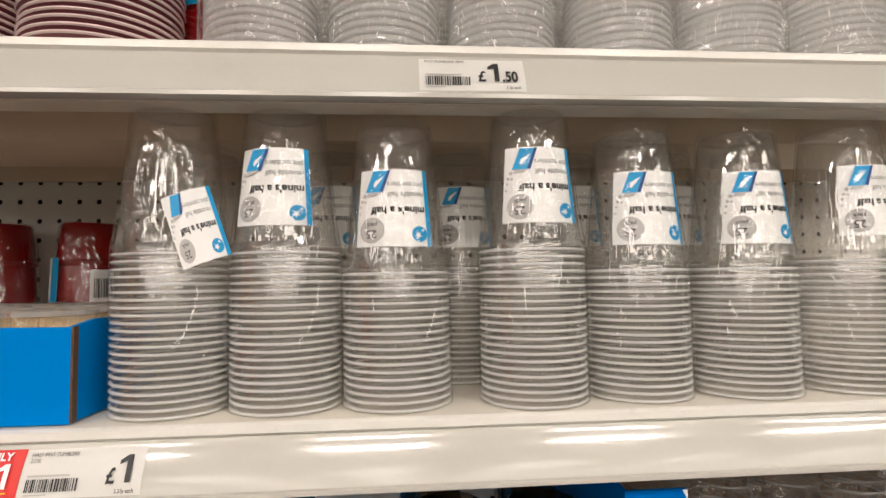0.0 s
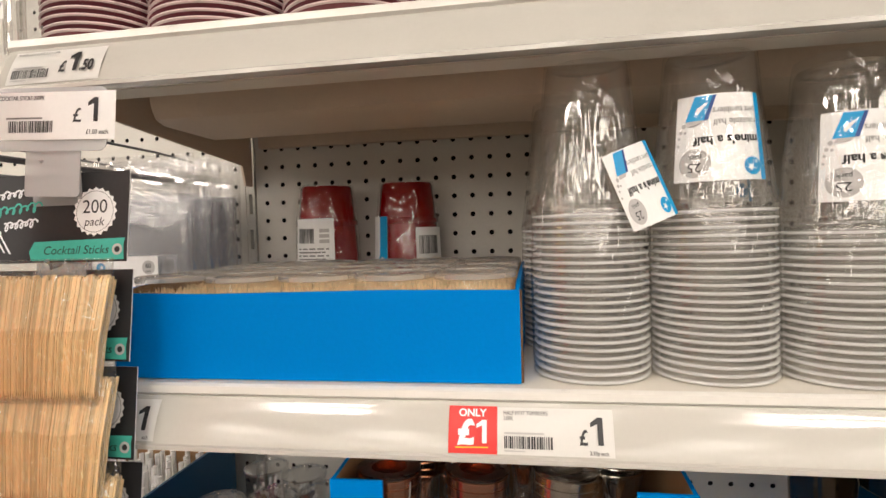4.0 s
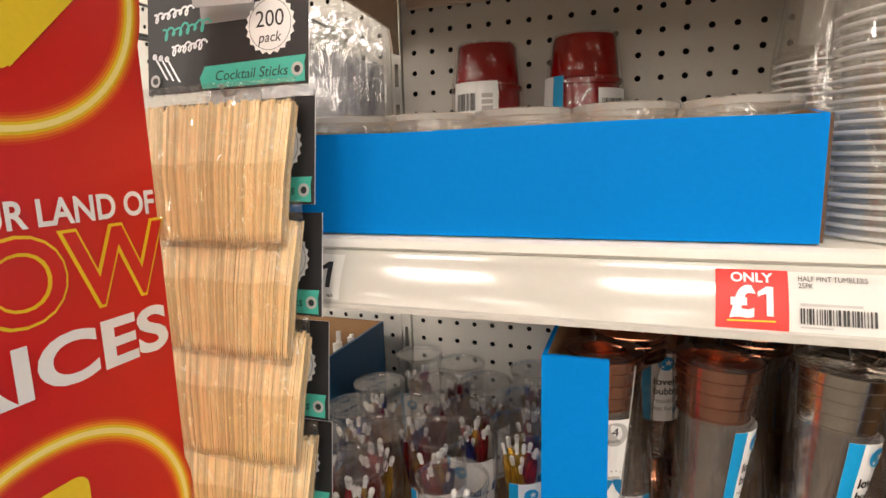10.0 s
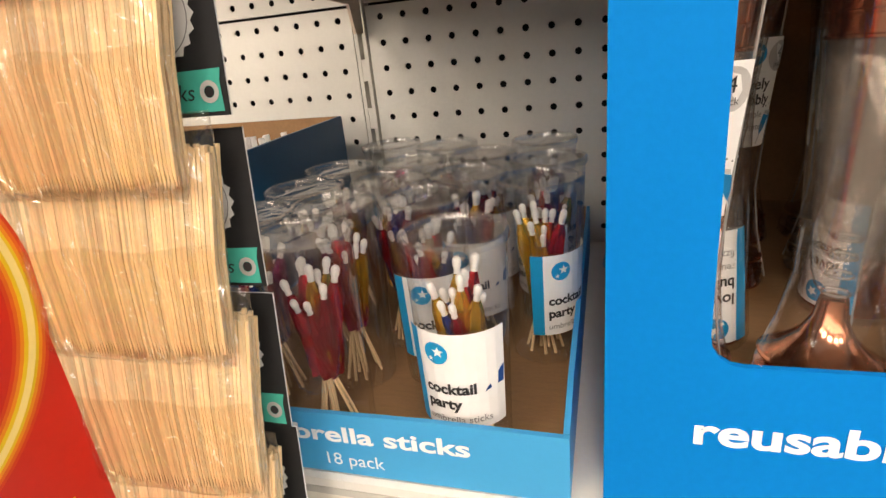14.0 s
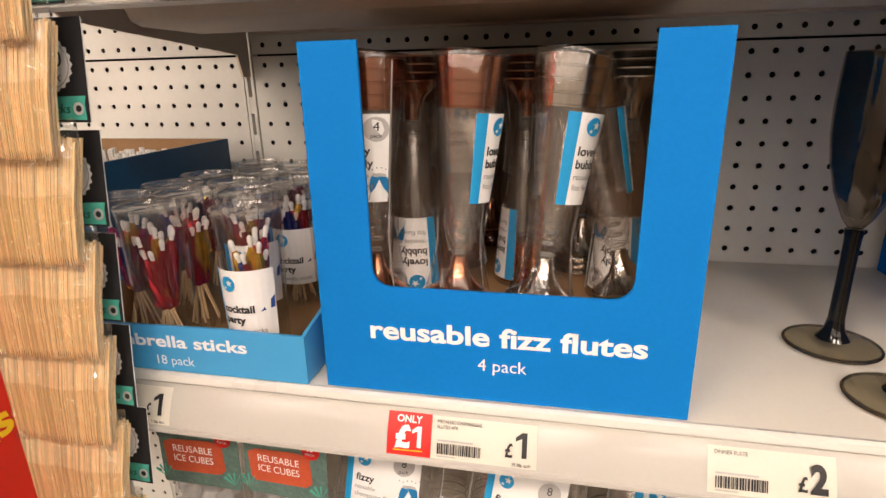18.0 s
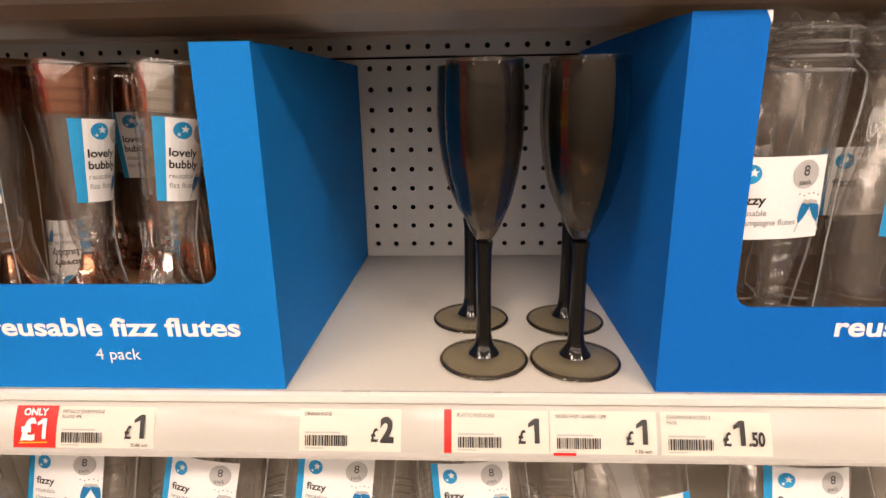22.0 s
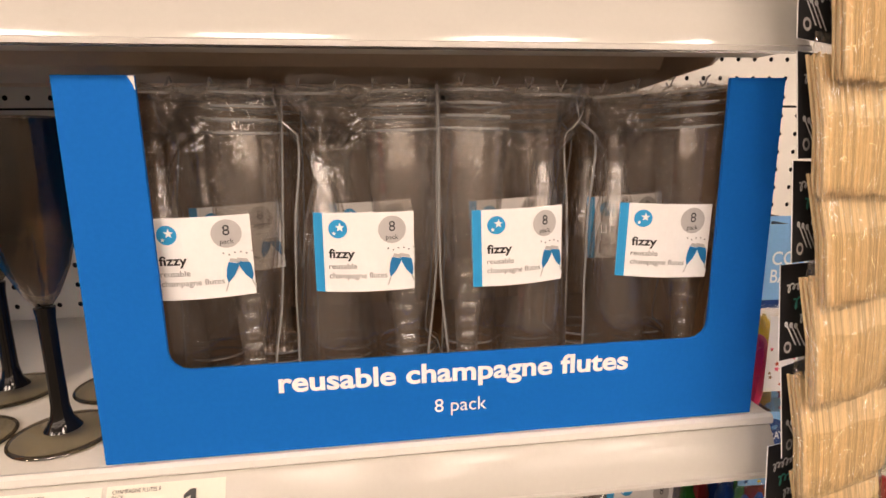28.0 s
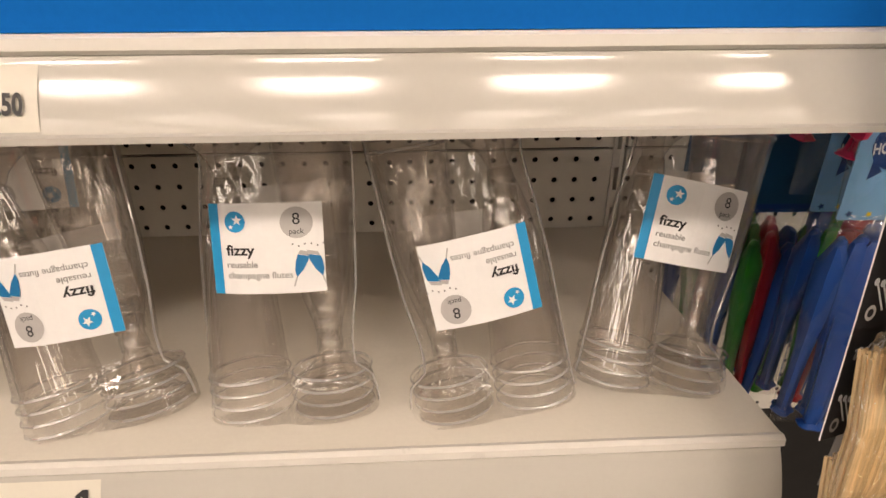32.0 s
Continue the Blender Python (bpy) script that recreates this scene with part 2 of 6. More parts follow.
CEIL = mat("ceiling_tile", (0.60, 0.59, 0.57), 0.8, var=0.04, scale=20)
CLEAR = clear("clear_plastic", (0.985, 0.985, 0.98), 0.09, 0.004, 0.04, edge=3.0)
FLUTE_CLEAR = clear("clear_flute_plastic", (0.985, 0.972, 0.958), 0.10, 0.018, 0.03, wrinkle=0.10, scale=80, stretch=(1, 1, 0.05), edge=2.6)
EDGE = clear("clear_plastic_edge", (0.98, 0.98, 0.975), 0.20, 0.34, 0.06, edge=2.4)
RIBBED = clear("milky_rim_plastic", (1.0, 1.0, 0.995), 0.16, 0.86, 0.08, half_way=0.2)
NECK = clear("clear_neck_plastic", (0.95, 0.945, 0.93), 0.12, 0.07, 0.08)
TUMBLER = clear("clear_tumbler_plastic", (0.975, 0.965, 0.945), 0.14, 0.07, 0.045, wrinkle=0.35, scale=70, stretch=(1, 1, 0.08), edge=3.0)
PINT = clear("frosted_tumbler_plastic", (0.97, 0.97, 0.97), 0.16, 0.62, 0.12)
FILM = clear("wrapping_film", (0.997, 0.997, 0.993), 0.08, 0.004, 0.04, wrinkle=0.8, scale=36, stretch=(1, 1, 0.35), crease=0.35)
SLEEVE = clear("bag_sleeve_film", (0.995, 0.99, 0.985), 0.085, 0.006, 0.03, wrinkle=0.55, scale=20, stretch=(1, 1, 0.25), edge=2.5, crease=0.35)
BAG = clear("bag_film", (0.985, 0.985, 0.985), 0.09, 0.02, 0.06, wrinkle=0.6, scale=10, crease=0.2)
LID = clear("clear_lid_plastic", (0.975, 0.975, 0.97), 0.13, 0.05, 0.05, wrinkle=0.4, scale=35, edge=3.0)
TAPE = clear("clear_tape", (0.96, 0.92, 0.84), 0.06, 0.02, 0.06, wrinkle=0.8, scale=50, crease=0.8)
SHEET = clear("folded_clear_film", (0.93, 0.94, 0.96), 0.09, 0.24, 0.10, wrinkle=0.7, scale=8, stretch=(1, 1, 0.5), crease=0.2)
CRINKLE = clear("crinkled_film", (0.995, 0.995, 0.99), 0.14, 0.008, 0.04, wrinkle=1.0, scale=55, stretch=(1, 1, 0.7), crease=1.0, depth=0.022)
HANGER = clear("translucent_hanger", (0.95, 0.96, 0.97), 0.05, 0.40, 0.2)
SMOKE = clear("smoked_plastic", (0.59, 0.525, 0.44), 0.07, 0.0, 0.025, wrinkle=0.16, scale=90, stretch=(1, 1, 0.04), edge=2.6)
SMOKE_DARK = mat("smoked_stem", (0.008, 0.007, 0.006), 0.10, spec=0.35, var=0.02)
SMOKE_RIM = clear("smoked_rim", (0.40, 0.36, 0.31), 0.08, 0.0, 0.05)
SMOKE_BASE = clear("smoked_foot", (0.78, 0.75, 0.67), 0.06, 0.08, 0.05)
LAMP_GLOW = bpy.data.materials.new("lamp_glow")
LAMP_GLOW.use_nodes = True
LAMP_GLOW.node_tree.nodes["Principled BSDF"].inputs["Emission Color"].default_value = (*LAMP_COLOUR, 1)
LAMP_GLOW.node_tree.nodes["Principled BSDF"].inputs["Emission Strength"].default_value = GLOW


# ---- mesh helpers ----
def face(bm, pts, k=0):
    f = bm.faces.new([bm.verts.new(p) for p in pts])
    f.material_index = k
    return f


def box(bm, x0, x1, y0, y1, z0, z1, bev=0.0, k=0):
    v = [bm.verts.new((x, y, z)) for z in (z0, z1) for y in (y0, y1) for x in (x0, x1)]
    fs = [bm.faces.new([v[i] for i in q]) for q in ((0, 2, 3, 1), (4, 5, 7, 6), (0, 1, 5, 4), (2, 6, 7, 3), (0, 4, 6, 2), (1, 3, 7, 5))]
    for f in fs:
        f.material_index = k
    if bev:
        bmesh.ops.bevel(bm, geom=list({e for f in fs for e in f.edges}), offset=bev, segments=2, affect="EDGES", profile=0.6)
    return bm


def lathe(bm, prof, seg=32, cx=0.0, cy=0.0, k=0, wob=None, m=None):
    """A turned shape from rows of radius and height; a radius of zero closes it."""
    rings = []
    for r, z in prof:
        ring = []
        for j in range(1 if r == 0 else seg):
            a = 2 * math.pi * j / seg
            q = r if wob is None else r + wob(a, z)
            p = Vector((cx + q * math.cos(a), cy + q * math.sin(a), z))
            ring.append(bm.verts.new(m @ p if m else p))
        rings.append(ring)
    for a, b in zip(rings, rings[1:]):
        for j in range(seg):
            i = (j + 1) % seg
            if len(a) == 1 and len(b) == 1:
                continue
            q = [a[0], b[i], b[j]] if len(a) == 1 else [a[j], a[i], b[0]] if len(b) == 1 else [a[j], a[i], b[i], b[j]]
            bm.faces.new(q).material_index = k
    return bm


def tube(bm, pts, r, seg=8, k=0):
    pts = [Vector(p) for p in pts]
    rings = []
    for n, p in enumerate(pts):
        d = (pts[min(n + 1, len(pts) - 1)] - pts[max(n - 1, 0)]).normalized()
        s = d.orthogonal().normalized()
        u = d.cross(s)
        rr = r[n] if isinstance(r, (list, tuple)) else r
        rings.append([bm.verts.new(p + rr * (math.cos(a) * s + math.sin(a) * u)) for a in [2 * math.pi * j / seg for j in range(seg)]])
    for a, b in zip(rings, rings[1:]):
        for j in range(seg):
            bm.faces.new([a[j], a[(j + 1) % seg], b[(j + 1) % seg], b[j]]).material_index = k
    for ring in (rings[0][::-1], rings[-1]):
        bm.faces.new(ring).material_index = k
    return bm


def slab(bm, poly, o, u, v, n, t, k_out=0, k_in=1, k_rim=None):
    """A flat board: a polygon in the plane (o, u, v), t thick behind it; its outer face faces n."""
    o, u, v, n = (Vector(q) for q in (o, u, v, n))
    a = [bm.verts.new(o + u * p[0] + v * p[1]) for p in poly]
    b = [bm.verts.new(q.co - n * t) for q in a]
    bm.faces.new(a).material_index = k_out
    bm.faces.new(b[::-1]).material_index = k_in
    for j in range(len(a)):
        i = (j + 1) % len(a)
        bm.faces.new([a[j], b[j], b[i], a[i]]).material_index = k_in if k_rim is None else k_rim
    return bm


def mesh_of(name, bm, mats, smooth=True):
    bmesh.ops.recalc_face_normals(bm, faces=bm.faces)
    me = bpy.data.meshes.new(name)
    for f in bm.faces:
        f.smooth = smooth
    bm.to_mesh(me)
    bm.free()
    for q in mats if isinstance(mats, (list, tuple)) else [mats]:
        me.materials.append(q)
    if smooth:
        me.set_sharp_from_angle(angle=0.7)
    return me


def put(name, me, parent=None, m=None, label=""):
    ob = new(name, me)
    ob.parent = parent
    if m:
        ob.matrix_basis = m
    return tagged(ob, label)


def part(name, bm, mats, parent=None, label="", m=None, smooth=True):
    return put(name, mesh_of(name, bm, mats, smooth), parent, m, label)


def thing(name, label, category, group="", m=None, kind=""):
    ob = new(name)
    if m:
        ob.matrix_basis = m
    return tagged(ob, label, category, group, kind)


# ---- printing: flat shapes laid on labels, cards and rails ----
FONT_MESH = {}


def letters(s, bold=0.0):
    """A word of the built-in font at size 1, as points and faces, from its left end on the base line."""
    if (s, bold) not in FONT_MESH:
        cu = bpy.data.curves.new("word", "FONT")
        cu.body, cu.offset, cu.resolution_u = s, bold, 5
        ob = bpy.data.objects.new("word", cu)
        scene.collection.objects.link(ob)
        me = bpy.data.meshes.new_from_object(ob.evaluated_get(bpy.context.evaluated_depsgraph_get()))
        FONT_MESH[s, bold] = ([tuple(v.co[:2]) for v in me.vertices], [tuple(p.vertices) for p in me.polygons])
        bpy.data.objects.remove(ob)
        bpy.data.meshes.remove(me)
        bpy.data.curves.remove(cu)
    return FONT_MESH[s, bold]


class Ink:
    """Collects printed shapes in (u, v); make() lays them on a surface by at(u, v, h)."""

    def __init__(self):
        self.v, self.f, self.mats = [], [], []

    def k(self, m):
        if m not in self.mats:
            self.mats.append(m)
        return self.mats.index(m)

    def poly(self, pts, m, layer=1):
        b = len(self.v)
        self.v += [(p[0], p[1], layer) for p in pts]
        self.f.append((tuple(range(b, b + len(pts))), self.k(m)))
        return self

    def rect(self, u0, v0, u1, v1, m, layer=1, cuts=1):
        for j in range(cuts):
            a, b = u0 + (u1 - u0) * j / cuts, u0 + (u1 - u0) * (j + 1) / cuts
            self.poly([(a, v0), (b, v0), (b, v1), (a, v1)], m, layer)
        return self

    def disc(self, u, v, r, m, layer=2, seg=20, inner=0.0, points=0):
        pts = [(u + (r * (0.9 if points and j % 2 else 1)) * math.cos(2 * math.pi * j / seg), v + (r * (0.9 if points and j % 2 else 1)) * math.sin(2 * math.pi * j / seg)) for j in range(seg)]
        if not inner:
            return self.poly(pts, m, layer)
        q = [(u + inner * math.cos(2 * math.pi * j / seg), v + inner * math.sin(2 * math.pi * j / seg)) for j in range(seg)]
        for j in range(seg):
            i = (j + 1) % seg
            self.poly([q[j], pts[j], pts[i], q[i]], m, layer)
        return self

    def star(self, u, v, r, m, layer=3, turn=0.3):
        return self.poly([(u + r * (1 if j % 2 == 0 else 0.42) * math.cos(turn + math.pi * j / 5), v + r * (1 if j % 2 == 0 else 0.42) * math.sin(turn + math.pi * j / 5)) for j in range(10)], m, layer)

    def bars(self, u0, v0, u1, v1, m, seed=1, layer=2):
        rng, u = random.Random(seed), u0
        while u < u1:
            w = rng.choice((0.0004, 0.0007, 0.0011))
            self.rect(u, v0, min(u + w, u1), v1, m, layer)
            u += w + rng.choice((0.0004, 0.0006, 0.0009))
        return self

    def text(self, s, u, v, size, m, layer=3, bold=0.0, align=0.5, width=None, turn=0.0, squeeze=1.0, slant=0.0):
        vs, fs = letters(s, bold)
        if not vs:
            return self
        lo, hi = min(p[0] for p in vs), max(p[0] for p in vs)
        sx = size * squeeze if width is None else width / (hi - lo)
        c, si, b, k = math.cos(turn), math.sin(turn), len(self.v), self.k(m)
        for x, y in vs:
            x = (x - lo - align * (hi - lo)) * sx + slant * y * size
            y *= size
            self.v.append((u + c * x - si * y, v + si * x + c * y, layer))
        self.f += [(tuple(b + i for i in f), k) for f in fs]
        return self

    def one(self, u, v, h, m, layer=3):
        """The figure 1, drawn in short pieces so that it follows a curved rail."""
        w = 0.20 * h
        for j in range(6):
            self.rect(u - w / 2, v + h * j / 6, u + w / 2, v + h * (j + 1) / 6, m, layer)
        return self.poly([(u - w / 2, v + h), (u - 0.36 * h, v + 0.80 * h), (u - 0.36 * h, v + 0.64 * h), (u - w / 2, v + 0.76 * h)], m, layer)

    def make(self, name, parent, at, step=0.00025, label="", m=None):
        me = bpy.data.meshes.new(name)
        me.from_pydata([at(u, v, layer * step) for u, v, layer in self.v], [], [f for f, _ in self.f])
        me.polygons.foreach_set("material_index", [k for _, k in self.f])
        for q in self.mats:
            me.materials.append(q)
        return put(name, me, parent, m, label)


def flat(o, u, v):
    """A flat place for printing: origin, right and up."""
    o, u, v = Vector(o), Vector(u).normalized(), Vector(v).normalized()
    n = u.cross(v)
    return lambda a, b, h: o + u * a + v * b + n * h


def round_at(cx, cy, r0, r1, z0, z1, flip=False, turn=0.0):
    """A place round an upright cone that faces the aisle; flip stands it on its head."""

    def at(u, v, h):
        if flip:
            u, v = -u, -v
        z = (z0 + z1) / 2 + v
        r = r0 + (r1 - r0) * (z - z0) / (z1 - z0) + h
        a = u / ((r0 + r1) / 2) + turn
        return Vector((cx + r * math.sin(a), cy - r * math.cos(a), z))

    return at


def rounded(x0, y0, x1, y1, r, n=4):
    out = []
    for cx, cy, a in ((x1 - r, y0 + r, -90), (x1 - r, y1 - r, 0), (x0 + r, y1 - r, 90), (x0 + r, y0 + r, 180)):
        out += [(cx + r * math.cos(radians(a + 90 * j / n)), cy + r * math.sin(radians(a + 90 * j / n))) for j in range(n + 1)]
    return out

# ---- the setting ----
YF, PEG, XL, XR = 0.373, 0.738, -0.617, 0.625
SHELF_A, SHELF_B, SHELF_C, SHELF_D = 1.765, 1.502, 1.191, 0.947


def structure(name, bm, mats, label="", smooth=True):
    return tagged(part(name, bm, mats, None, label, None, smooth), kind="structure")


HX0, HX1, HY0, HY1 = -8.6, 8.6, -19.5, 1.2
structure("floor", box(bmesh.new(), HX0, HX1, HY0, HY1, -0.1, 0.0), FLOOR, "grey vinyl shop floor", False)
structure("ceiling", box(bmesh.new(), HX0, HX1, HY0, HY1, CEILING, CEILING + 0.1), CEIL, "white tiled shop ceiling", False)
structure("wall_north", box(bmesh.new(), HX0, HX1, HY1, HY1 + 0.1, 0, CEILING), WALL, "plain painted shop wall", False)
structure("wall_south", box(bmesh.new(), HX0, HX1, HY0 - 0.1, HY0, 0, CEILING), WALL, "plain painted shop wall", False)
structure("wall_west", box(bmesh.new(), HX0 - 0.1, HX0, HY0, HY1, 0, CEILING), WALL, "plain painted shop wall", False)
structure("wall_east", box(bmesh.new(), HX1, HX1 + 0.1, HY0, HY1, 0, CEILING), WALL, "plain painted shop wall", False)

# Unseen wall added across the aisle to bounce fill light and show in reflections.
structure("bounce_wall", box(bmesh.new(), -5.0, 5.0, -2.5, -2.1, 0, 1.85), BOUNCE_MOTTLE, "unseen plain bounce wall added across the aisle", False)


def ceiling_light(x, y, width, length, watts=0.0):
    """A slim lamp: white housing round a glowing panel, with an area lamp in it where it is near."""
    fitting = thing("ceiling_light", "slim white ceiling light with a glowing panel", "light", "ceiling lights", pose(x, y, CEILING))
    w, l = width / 2, length / 2
    bm = bmesh.new()
    for a, b, c, d in ((-w - 0.02, w + 0.02, -l - 0.02, -l), (-w - 0.02, w + 0.02, l, l + 0.02), (-w - 0.02, -w, -l, l), (w, w + 0.02, -l, l)):
        box(bm, a, b, c, d, -0.05, -0.001, 0.003)
    part("frame", bm, WHITE_TIP, fitting)
    if watts:
        lamp = bpy.data.lights.new("ceiling_lamp", "AREA")
        lamp.shape, lamp.size, lamp.size_y, lamp.color, lamp.energy = "RECTANGLE", width, length, LAMP_COLOUR, watts
        new("ceiling_lamp", lamp).matrix_world = pose(x, y, CEILING - 0.045)
    else:
        part("diffuser", box(bmesh.new(), -w + 0.001, w - 0.001, -l + 0.001, l - 0.001, -0.045, -0.005), LAMP_GLOW, fitting)


for x in LAMP_XS:
    for y, length, watts in LAMP_ROWS:
        ceiling_light(x, y, 0.55, length, watts if abs(x) < 3.2 else 0.0)
    for y, length in LAMP_RUNS:
        ceiling_light(x, y, 0.50, length)


def pegboard(name, xs, z0, z1, zs, x0, x1, label):
    """A thin steel board with a real round hole at every crossing of the rows xs and zs."""
    verts, faces = [], []

    def quad(a, b, c, d):
        n = len(verts)
        verts.extend((a, b, c, d))
        faces.append((n, n + 1, n + 2, n + 3))

    y, back, r, h = PEG, PEG + 0.0012, 0.0034, 0.0125
    xe = [x0] + [(a + b) / 2 for a, b in zip(xs, xs[1:])] + [x1]
    ze = [z0] + [(a + b) / 2 for a, b in zip(zs, zs[1:])] + [z1]
    dirs = [(math.cos(math.pi * j / 4), math.sin(math.pi * j / 4)) for j in range(8)]
    for i, x in enumerate(xs):
        for k, z in enumerate(zs):
            l, rr, b, t = xe[i] - x, xe[i + 1] - x, ze[k] - z, ze[k + 1] - z
            rim = [(rr, 0), (rr, t), (0, t), (l, t), (l, 0), (l, b), (0, b), (rr, b)]
            for j in range(8):
                n = (j + 1) % 8
                p, q = dirs[j], dirs[n]
                a, c = (x + r * p[0], z + r * p[1]), (x + r * q[0], z + r * q[1])
                quad((a[0], y, a[1]), (x + rim[j][0], y, z + rim[j][1]), (x + rim[n][0], y, z + rim[n][1]), (c[0], y, c[1]))
                quad((a[0], y, a[1]), (c[0], y, c[1]), (c[0], back, c[1]), (a[0], back, a[1]))
    for a, b in (((x0, z0), (x1, z0)), ((x1, z0), (x1, z1)), ((x1, z1), (x0, z1)), ((x0, z1), (x0, z0))):
        quad((a[0], y, a[1]), (b[0], y, b[1]), (b[0], y + 0.008, b[1]), (a[0], y + 0.008, a[1]))
    me = bpy.data.meshes.new(name)
    me.from_pydata(verts, [], faces)
    me.materials.append(PEG_PAINT)
    return tagged(put(name, me, None, None, label), kind="structure")


COLS = [-0.5915 + 0.0243 * k for k in range(50)]
for n, (z0, z1, zr) in enumerate(((0.645, 1.0425, 0.6565), (1.0455, 1.4425, 1.0565), (1.4455, 1.8425, 1.4565), (1.8455, 2.2, 1.8565))):
    rows = [zr + 0.025 * k for k in range(int((z1 - zr) / 0.025) + 1)]
    pegboard(f"back_panel_{3 * n + 1}", COLS, z0, z1, rows, XL + 0.010, XR - 0.008, "cream steel pegboard back panel with round holes")
    pegboard(f"back_panel_{3 * n + 2}", [-0.6385 - 0.0243 * k for k in range(22)][::-1], z0, z1, rows, -1.19, XL - 0.007, "cream steel pegboard back panel of the next bay")
    pegboard(f"back_panel_{3 * n + 3}", [0.6395 + 0.0243 * k for k in range(22)], z0, z1, rows, XR + 0.009, 1.20, "cream steel pegboard back panel of the next bay")
# Near-black sheet stands in for the shade inside the hollow shelving.
structure("hollow_shade_sheet", box(bmesh.new(), -1.25, 1.25, PEG + 0.02, PEG + 0.05, 0.0, 2.2), SHADE_BLACK, "black sheet behind the pegboard for the shade inside the shelving", False)
for n, x in enumerate((XL, XR)):
    up = tagged(thing(f"upright_{n + 1}", "slotted cream steel shelving upright", "upright"), kind="structure")
    bm = bmesh.new()
    for s in (-1, 1):
        box(bm, x + s * 0.0045 - 0.002, x + s * 0.0045 + 0.002, PEG + 0.001, PEG + 0.019, 0.0, 2.2)
    for k in range(44):
        z = 0.02 + 0.05 * k
        box(bm, x - 0.0025, x + 0.0025, PEG + 0.0015, PEG + 0.004, z, z + 0.022)
    part("slotted_post", bm, PEG_PAINT, up, smooth=False)


def shelf(n, x0, x1, top, left_end=True):
    """A steel shelf: folded tray with a stiffening channel below, a white front lip, a sloped price rail and side brackets."""
    sh = tagged(thing(f"shelf_{n}", "cream steel shop shelf with a sloped price rail", "shelf"), kind="structure")
    bm = bmesh.new()
    box(bm, x0, x1, YF + 0.008, PEG - 0.004, top - 0.004, top, 0.001)
    box(bm, x0, x1, YF + 0.012, YF + 0.016, top - 0.040, top - 0.005)
    box(bm, x0 + 0.001, x1 - 0.001, YF + 0.016, YF + 0.040, top - 0.0405, top - 0.038)
    part("shelf_tray", bm, CREAM, sh)
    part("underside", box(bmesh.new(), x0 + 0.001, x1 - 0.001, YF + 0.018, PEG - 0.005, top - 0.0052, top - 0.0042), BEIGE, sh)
    bm = bmesh.new()
    y0, y1 = 0.495, 0.60
    pts = [(y0 - 0.004, top - 0.0055), (y0, top - 0.028), (y0 + 0.006, top - 0.038), (y0 + 0.018, top - 0.042), (y1, top - 0.042), (y1 + 0.01, top - 0.0055)]
    for a, b in zip(pts, pts[1:]):
        face(bm, [(x0 + 0.03, *a), (x1 - 0.03, *a), (x1 - 0.03, *b), (x0 + 0.03, *b)])
    for x in (x0 + 0.03, x1 - 0.03):
        face(bm, [(x, *p) for p in pts])
    bmesh.ops.remove_doubles(bm, verts=bm.verts, dist=1e-5)
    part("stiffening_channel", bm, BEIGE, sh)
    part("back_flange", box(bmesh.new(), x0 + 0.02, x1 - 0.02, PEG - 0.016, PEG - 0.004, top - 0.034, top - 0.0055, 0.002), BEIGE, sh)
    bm = bmesh.new()
    prof = [(YF + 0.012, top - 0.0005), (YF + 0.007, top + 0.0008), (YF + 0.004, top - 0.001), (YF + 0.0035, top - 0.006), (YF + 0.006, top - 0.008)]
    for a, b in zip(prof, prof[1:]):
        face(bm, [(x0, *a), (x1, *a), (x1, *b), (x0, *b)])
    bmesh.ops.remove_doubles(bm, verts=bm.verts, dist=1e-5)
    part("front_lip", bm, LIP, sh)
    bm = bmesh.new()
    prof = [(YF + 0.009, top - 0.0075), (YF + 0.005, top - 0.0085), (YF + 0.0045, top - 0.0105), (YF + 0.0024, top - 0.0135), (YF - 0.0004, top - 0.0190), (YF - 0.0032, top - 0.0250), (YF - 0.0058, top - 0.0310), (YF - 0.0078, top - 0.0365), (YF - 0.0085, top - 0.0395), (YF - 0.0105, top - 0.0405), (YF - 0.0105, top - 0.0435), (YF + 0.0, top - 0.0435), (YF + 0.011, top - 0.041)]
    for a, b in zip(prof, prof[1:]):
        face(bm, [(x0 + 0.001, *a), (x1 - 0.001, *a), (x1 - 0.001, *b), (x0 + 0.001, *b)])
    for x in (x0 + 0.001, x1 - 0.001):
        face(bm, [(x, *p) for p in prof])
    bmesh.ops.remove_doubles(bm, verts=bm.verts, dist=1e-5)
    part("price_rail", bm, RAIL, sh, "glossy cream plastic price rail")
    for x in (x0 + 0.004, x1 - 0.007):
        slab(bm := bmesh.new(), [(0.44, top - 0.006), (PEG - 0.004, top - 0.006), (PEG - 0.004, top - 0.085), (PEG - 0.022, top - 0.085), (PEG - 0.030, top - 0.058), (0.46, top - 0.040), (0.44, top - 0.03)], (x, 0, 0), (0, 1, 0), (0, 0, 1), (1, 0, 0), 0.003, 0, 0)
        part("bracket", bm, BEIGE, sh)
    return sh


shelf(1, XL + 0.003, XR - 0.003, SHELF_A)
shelf(2, XL + 0.003, XR - 0.003, SHELF_B)
shelf(3, XL + 0.003, XR + 0.012, SHELF_C)
shelf(4, XL + 0.003, XR - 0.003, SHELF_D)
shelf(5, XL - 0.62, XL - 0.003, SHELF_C)


